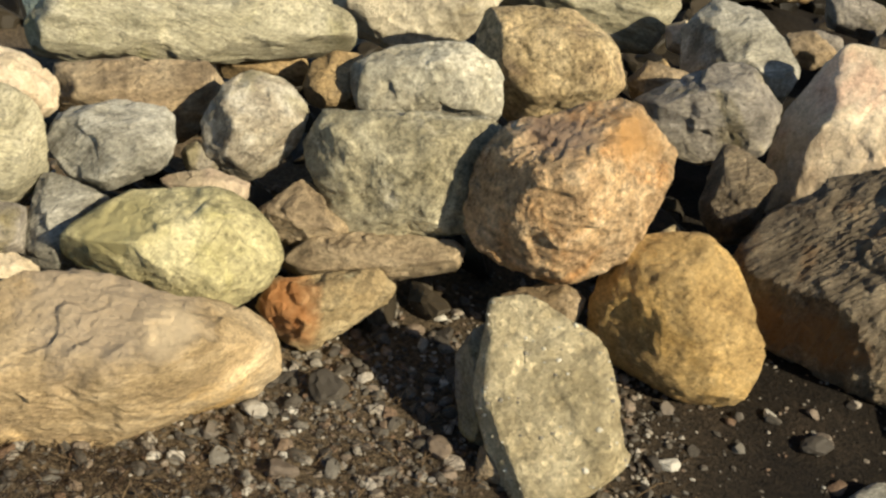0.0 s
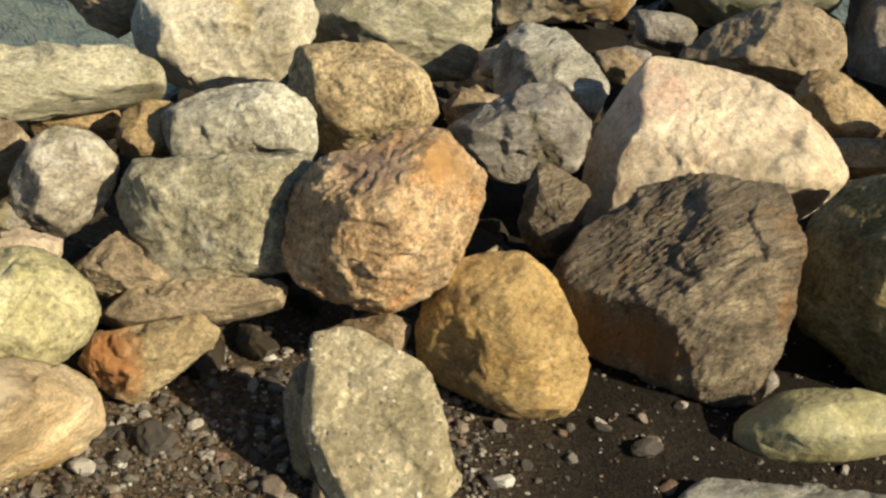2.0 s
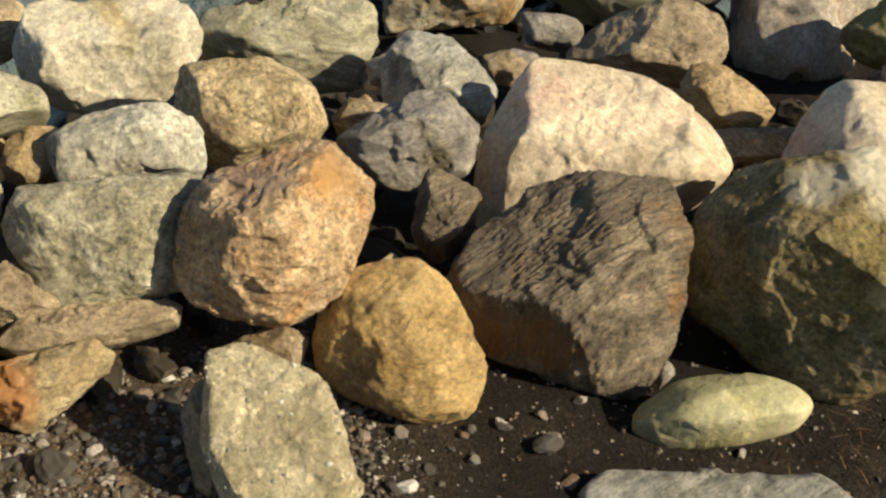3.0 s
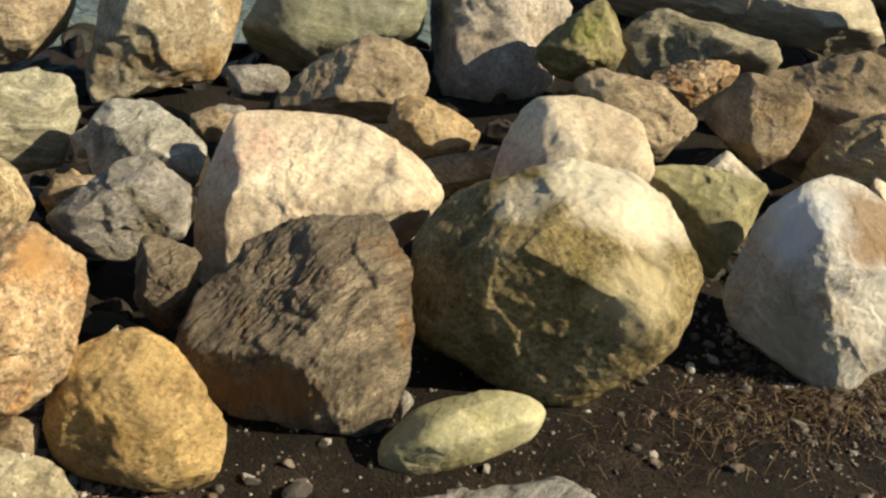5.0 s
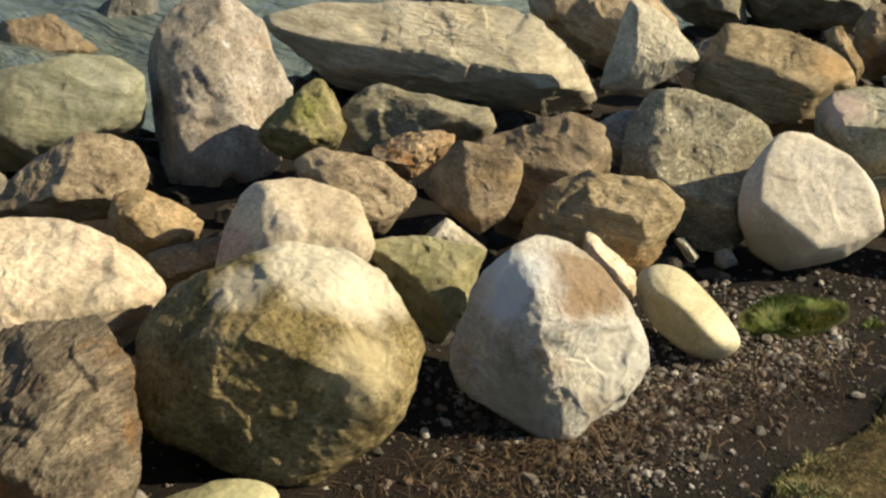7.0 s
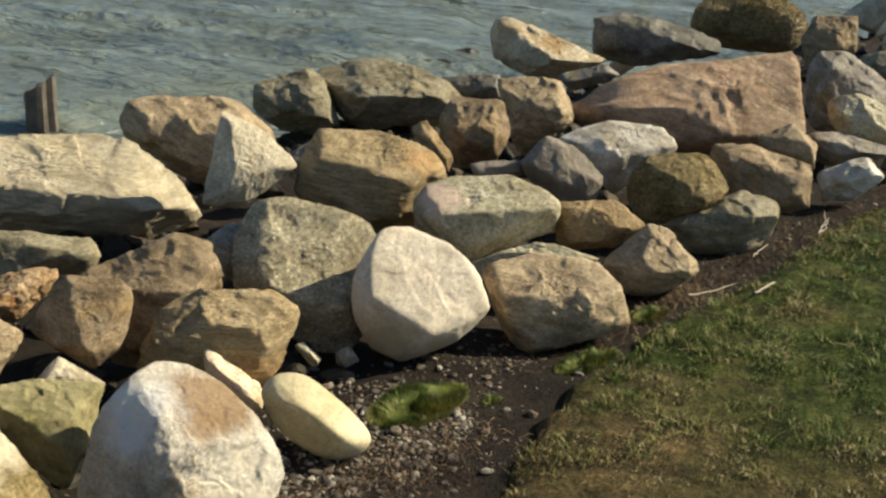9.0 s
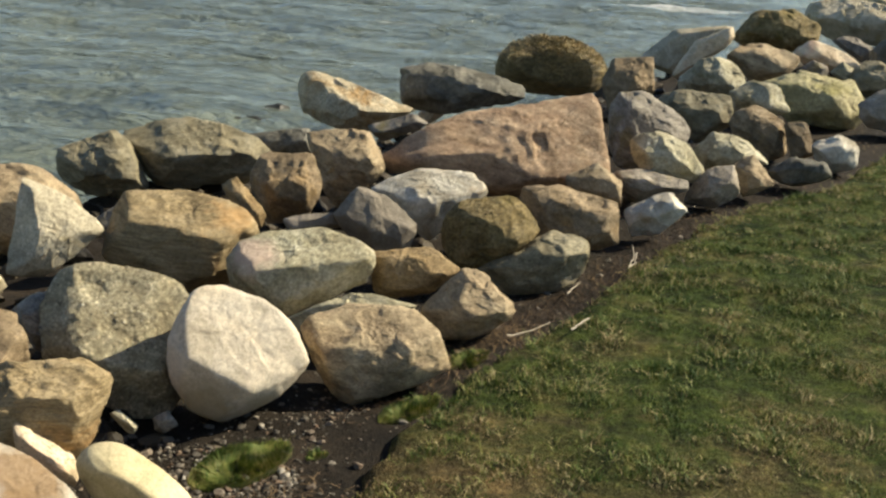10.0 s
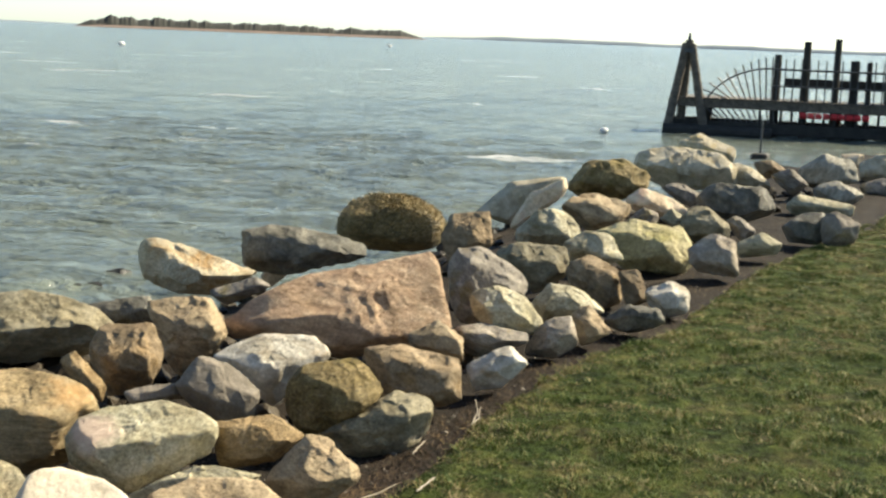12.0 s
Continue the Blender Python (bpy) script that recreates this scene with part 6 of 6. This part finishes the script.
boulder("boulder", "low grey stone in shade", GREY, (8.127, 2.443, 0.158), (-161, 12), (9.2, 14.6),
        [(67, 73, 10.3), (-18, 75, 8.4), (-72, 0, 24.7), (-106, -68, 9.4), (139, -64, 12.2), (119, -33, 17.2)], level=5, sharp=12)
boulder("boulder", "white rounded stone at the turf edge", WHITE, (7.429, 2.146, 0.153), (-161, 14), (8.2, 13.1),
        [(87, 58, 9.1), (-59, 44, 15.2), (-85, -43, 10.3), (-124, -72, 10.5), (115, -18, 15.6)], level=5, sharp=14)
boulder("boulder", "blue-grey boulder far along the shore", BLUEGREY, (20.755, 1.761, 0.280), (-174, 5), (21.3, 34.0),
        [(90, 56, 26.8), (-68, 76, 24.3), (-83, 25, 37.6), (-106, -76, 21.2), (102, -47, 33.0)], level=5, sharp=12)
boulder("boulder", "blue-grey rounded stone far along the shore", BLUEGREY, (19.392, 1.486, 0.112), (-175, 6), (14.5, 23.2),
        [(82, 69, 18.2), (-72, 67, 15.7), (-93, -52, 22.4), (131, -80, 14.5), (99, -27, 27.5)], level=5, sharp=12)
boulder("boulder", "dark grey stone near the turf", DARKGREY, (14.581, 1.320, 0.208), (-173, 7), (13.7, 21.8),
        [(91, 41, 18.4), (21, 83, 16.6), (-84, 0, 18.4), (-165, -82, 16.1), (102, -34, 20.5)], level=5, sharp=12)
boulder("boulder", "grey-purple stone near the turf", PURPLE, (14.505, 0.985, 0.234), (-175, 7), (14.0, 22.3),
        [(87, 54, 18.0), (-71, 65, 16.2), (-87, -11, 19.3), (-110, -73, 15.7), (98, -18, 17.7)], level=5, sharp=12)
boulder("boulder", "grey boulder far along the shore", GREY, (20.971, 0.935, 0.049), (-177, 5), (15.6, 24.9),
        [(78, 72, 19.4), (-64, 77, 17.7), (-87, 5, 38.8), (-155, -84, 14.8), (97, -27, 35.9)], level=5, sharp=12)
boulder("boulder", "grey stone far along the shore", GREY, (19.426, 2.126, 0.239), (-173, 5), (13.6, 21.7),
        [(87, 65, 16.4), (-76, 53, 14.0), (-90, -52, 17.8), (105, -53, 13.3)], level=5, sharp=12)
boulder("boulder", "beige boulder far along the shore", BEIGE, (23.091, 1.111, 0.189), (-176, 5), (19.4, 31.0),
        [(87, 61, 27.1), (-69, 77, 22.4), (-87, 5, 44.6), (-130, -83, 18.7), (96, -14, 43.5)], level=5, sharp=12)
boulder("small_stone", "long pale stone far along the shore", PALE, (17.661, 1.537, 0.100), (-174, 6), (13.8, 22.0),
        [(89, 54, 25.2), (-54, 79, 12.0), (-88, -22, 39.4), (-150, -83, 11.6), (105, -51, 26.3)], level=5, sharp=12)
boulder("small_stone", "brown stone by the water", BROWN, (21.836, 2.767, 0.175), (-172, 5), (13.4, 21.4),
        [(30, 85, 13.1), (-76, 55, 14.2), (-99, -74, 13.3), (101, -31, 16.8)], level=5)
boulder("small_stone", "pinkish stone far along the shore", PINK, (25.739, 1.881, 0.096), (-175, 4), (11.3, 18.0),
        [(56, 84, 12.2), (-87, -16, 16.0), (-113, -80, 14.3), (97, -19, 16.5)], level=5)
boulder("small_stone", "small grey stone in the heap", GREY, (14.716, 3.033, 0.146), (-167, 7), (8.6, 13.7),
        [(95, 51, 10.3), (-60, 68, 10.9), (-79, -10, 14.7), (-127, -80, 8.6), (108, -28, 15.7)], level=5)
boulder("small_stone", "small pale stone in the heap", PALE, (14.135, 2.599, 0.252), (-168, 7), (7.6, 12.1),
        [(95, 45, 8.9), (-68, 56, 8.3), (-83, -34, 9.5), (115, -61, 7.7)], level=5)
boulder("flat_boulder", "flat pale blue-grey stone in the gravel", BLUEGREY, (1.357, 1.786, 0.020), (-124, 39), (4.4, 5.5),
        [(142, 12, 23.7), (86, 49, 7.0), (43, 54, 16.0), (-60, -24, 15.8), (-93, -46, 7.4), (-170, -35, 22.6)], level=6, sharp=14)
boulder("small_stone", "white chip of stone on dark gravel", PALE, (3.695, 2.700, 0.037), (-140, 22), (1.9, 3.1),
        [(88, 59, 4.8), (-25, 46, 1.8), (-66, -32, 4.8), (-140, -67, 3.9), (150, -39, 1.8)], level=5, sharp=20)
boulder("small_stone", "small grey stone beside a concrete chunk", GREY, (3.808, 2.620, 0.016), (-141, 23), (2.5, 4.1),
        [(90, 56, 3.2), (-36, 32, 3.4), (-84, -52, 3.1), (170, -57, 3.6), (131, -3, 3.7)], level=5)
boulder("small_stone", "small grey stone behind a lens-shaped one", GREY, (1.408, 2.205, 0.035), (-116, 35), (1.8, 2.9),
        [(131, 30, 1.9), (1, 33, 2.4), (-45, -25, 1.7), (171, -22, 2.1)], level=5)


# ---- out on the water ----
def stump():
    base = tagged(new("mooring_post"), "broken grey timber post standing in the water", "post")
    base.location = (6.85, 8.25, WATER_Z)
    bm = bmesh.new()
    rings = []
    for z in (-0.9, -0.3, 0.0, 0.14, 0.24, 0.30):
        ring = []
        for k in range(18):
            a = k * 2 * math.pi / 18
            r = (0.125 - 0.03 * max(z, 0)) * (1 + 0.10 * math.sin(k * 2.3) + 0.07 * math.sin(k * 5.1 + z * 4))
            top = 0.10 * math.sin(a + 2.4) + 0.04 * math.sin(k * 2.9) if z == 0.30 else 0.0
            ring.append(bm.verts.new((r * math.cos(a) - 0.06 * max(z, 0), r * math.sin(a), z + top + 0.12 * max(z, 0))))
        rings.append(ring)
    for lo, hi in zip(rings, rings[1:]):
        for k in range(18):
            bm.faces.new((lo[k], lo[(k + 1) % 18], hi[(k + 1) % 18], hi[k]))
    bm.faces.new(rings[-1])
    part("shaft", bm, WOOD, base)


stump()


def float_buoy(x, y, r, label):
    ob = tagged(new("buoy"), label, "buoy", "floats on the water")
    ob.location = (x, y, WATER_Z + r * 0.4)
    bm = bmesh.new()
    bmesh.ops.create_uvsphere(bm, u_segments=16, v_segments=10, radius=r, matrix=Matrix.Diagonal((1.25, 1, 0.75, 1)))
    part("float", bm, BUOYWHITE, ob)
    bm = bmesh.new()
    rod(bm, (0, 0, r * 0.6), (0, 0, r * 1.3), r * 0.18, r * 0.12, 8)
    part("eye_ring", bm, STEEL, ob)


float_buoy(41.5, 10.7, 0.13, "small pale buoy floating near the pier")
float_buoy(158.0, 109.9, 0.45, "white float far out on the water")
float_buoy(307.0, 136.5, 0.5, "pale float far out on the water")

# ---- the pier: timber deck, piles and a fan-shaped railing ----
def pier():
    px0, py0 = 43.1, 9.1
    along = Vector((0.150, -0.989, 0.0))
    out = Vector((0.989, 0.150, 0.0))
    root = tagged(new("pier"), "dark timber pier on piles with a fan-shaped steel railing", "pier")
    root.matrix_world = Matrix(((along.x, out.x, 0, px0), (along.y, out.y, 0, py0), (0, 0, 1, WATER_Z), (0, 0, 0, 1))) @ Matrix.Scale(1.075, 4)

    def put(name, mat, build, label=""):
        bm = bmesh.new()
        build(bm)
        return part(name, bm, mat, root, label)

    # deck: planks on a long side beam, running to the shore
    put("side_beam", WOOD, lambda bm: box(bm, 0.0, 15.0, -0.06, 0.10, 0.80, 1.03, 0.01))
    put("side_beam", WOOD, lambda bm: box(bm, 0.0, 15.0, 1.9, 2.06, 0.80, 1.03, 0.01))
    for k in range(62):
        x = 0.05 + k * 0.24
        put("deck_plank", WOOD, lambda bm: box(bm, x, x + 0.215, -0.10, 2.1, 1.034, 1.085, 0.006))
    put("lower_beam", DARKWOOD, lambda bm: box(bm, -0.05, 15.0, 0.0, 0.16, 0.10, 0.42, 0.01))
    put("lower_beam", DARKWOOD, lambda bm: box(bm, -0.05, 15.0, 1.8, 1.96, 0.02, 0.42, 0.01))
    put("camel_log", DARKWOOD, lambda bm: rod(bm, (-0.1, -0.22, 0.12), (3.0, -0.22, 0.12), 0.20, 0.17, 10))
    # the dolphin: three leaning piles bound at the head
    for a, b in (((-0.25, -0.3, -1.5), (0.42, 0.0, 2.62)), ((0.25, 0.35, -1.5), (0.50, 0.1, 2.72)), ((1.40, -0.25, -1.5), (0.58, 0.0, 2.6))):
        put("dolphin_leg", WOOD, lambda bm: rod(bm, a, b, 0.15, 0.12, 12))
    put("binding", STEEL, lambda bm: rod(bm, (0.50, 0.03, 2.36), (0.50, 0.03, 2.48), 0.22, 0.21, 14))
    put("pile_cap", STEEL, lambda bm: rod(bm, (0.50, 0.05, 2.70), (0.50, 0.05, 2.92), 0.06, 0.03, 8))
    for x, top, r in ((3.05, 2.40, 0.12), (3.85, 2.80, 0.12), (4.70, 2.90, 0.11), (5.20, 2.30, 0.14), (5.60, 2.28, 0.09), (8.4, 2.6, 0.14), (11.0, 2.8, 0.14)):
        put("timber_post", DARKWOOD, lambda bm: rod(bm, (x, 0.25, -1.5), (x, 0.25, top), r, r * 0.85, 12))
    for x in (1.1, 4.9, 9.8, 12.5):
        put("timber_post", DARKWOOD, lambda bm: rod(bm, (x, 1.85, -1.5), (x, 1.85, 0.85), 0.14, 0.13, 10))
    # fan railing: rods that spread from low on the right, above and below the deck, tied by a hoop
    for k in range(10):
        x = 1.35 + k * 0.175
        tilt = (9 - k) / 9
        put("fan_rod", STEEL, lambda bm: rod(bm, (x + 0.28 * tilt, 0.02, 1.09), (x - 0.42 * tilt ** 1.3 - 0.02, 0.02, 1.34 + 0.98 * (1 - tilt ** 1.7)), 0.022, 0.022, 6))
    for k in range(11):
        x = 1.1 + k * 0.19
        put("fan_rod", STEEL, lambda bm: rod(bm, (x, 0.0, 0.80), (x + 0.45 * (1 - k / 11), 0.0, 0.42), 0.02, 0.02, 6))

    def hoop(bm):
        pts = [(0.95 + 2.0 * (1 - math.cos(a)), 0.0, 0.45 + 1.55 * math.sin(a)) for a in [k * math.pi / 2 / 14 for k in range(15)]]
        for a, b in zip(pts, pts[1:]):
            rod(bm, a, b, 0.026, 0.026, 6)
    put("hoop", STEEL, hoop)
    for k in range(52):
        x = 3.05 + k * 0.225
        put("baluster", STEEL, lambda bm: rod(bm, (x, 0.02, 1.08), (x, 0.02, 2.28), 0.02, 0.02, 6))
    put("handrail", STEEL, lambda bm: rod(bm, (2.95, 0.02, 1.98), (15.0, 0.02, 1.98), 0.03, 0.03, 8))
    put("mid_rail", STEEL, lambda bm: rod(bm, (2.95, 0.02, 1.5), (15.0, 0.02, 1.5), 0.028, 0.028, 8))
    for k in range(40):
        x = 2.6 + k * 0.3
        put("lower_post", DARKWOOD, lambda bm: box(bm, x, x + 0.07, 0.0, 0.09, 0.42, 0.80))
    put("bench_back", DARKWOOD, lambda bm: box(bm, 3.3, 9.9, 1.2, 1.32, 1.50, 1.72, 0.01))
    for k in range(9):
        put("fender", RED, lambda bm: rod(bm, (3.75 + k * 0.215, -0.12, 0.70), (3.75 + k * 0.215 + 0.185, -0.12, 0.70), 0.085, 0.085, 10), "red plastic fender roll")
    put("shed", DARKWOOD, lambda bm: box(bm, 6.1, 8.0, 0.6, 1.1, 1.09, 2.55, 0.02), "dark timber box standing on the deck")


pier()


def marker():
    ob = tagged(new("channel_marker"), "thin dark stake with a square foot near the heap", "stake")
    ob.location = (35.29, 4.95, WATER_Z)
    bm = bmesh.new()
    rod(bm, (0, 0, 0.1), (0, 0, 0.95), 0.03, 0.025, 8)
    part("shaft", bm, STEEL, ob)
    bm = bmesh.new()
    box(bm, -0.28, 0.28, -0.2, 0.2, -0.4, 0.12, 0.03)
    part("foot", bm, DARKWOOD, ob)


marker()

# ---- far shores ----
def far_land(name, az0, az1, dist, tall, mat, low, label, seed, lumps):
    """A long low landmass with an uneven line of tree tops."""
    rng = np.random.RandomState(seed)
    n = lumps
    v, f = [], []
    for k in range(n + 1):
        u = k / n
        a = radians(az0 + (az1 - az0) * u)
        c, s = math.cos(a), math.sin(a)
        end = min(1.0, min(u, 1 - u) * 14)
        h = (low + tall * (0.42 + 0.2 * noise.fractal(Vector((u * 23.7, seed, 0)), 0.8, 2.3, 4) + 0.012 * rng.rand()) * (1.1 - 0.4 * u)) * end
        for r, z in ((0, WATER_Z - 1), (4, low * 0.7 * end + WATER_Z), (12, h * 0.75 + WATER_Z), (30, h + WATER_Z), (90, h * 0.9 + WATER_Z), (140, WATER_Z - 1)):
            v.append((c * (dist + r), s * (dist + r), z))
    for k in range(n):
        for j in range(5):
            f.append((k * 6 + j, k * 6 + j + 1, k * 6 + j + 7, k * 6 + j + 6))
    return tagged(new(name, mesh_of(name, v, f, mat)), label, "far shore", kind="structure")


far_land("backdrop_island_woods", 36.8, 22.5, 1350, 19.0, WOODS, 1.5, "low wooded island across the water", 4, 900)
far_land("backdrop_island_shore", 36.9, 22.4, 1335, 0.6, SHORE, 2.2, "reddish bare shore of the island", 5, 120)
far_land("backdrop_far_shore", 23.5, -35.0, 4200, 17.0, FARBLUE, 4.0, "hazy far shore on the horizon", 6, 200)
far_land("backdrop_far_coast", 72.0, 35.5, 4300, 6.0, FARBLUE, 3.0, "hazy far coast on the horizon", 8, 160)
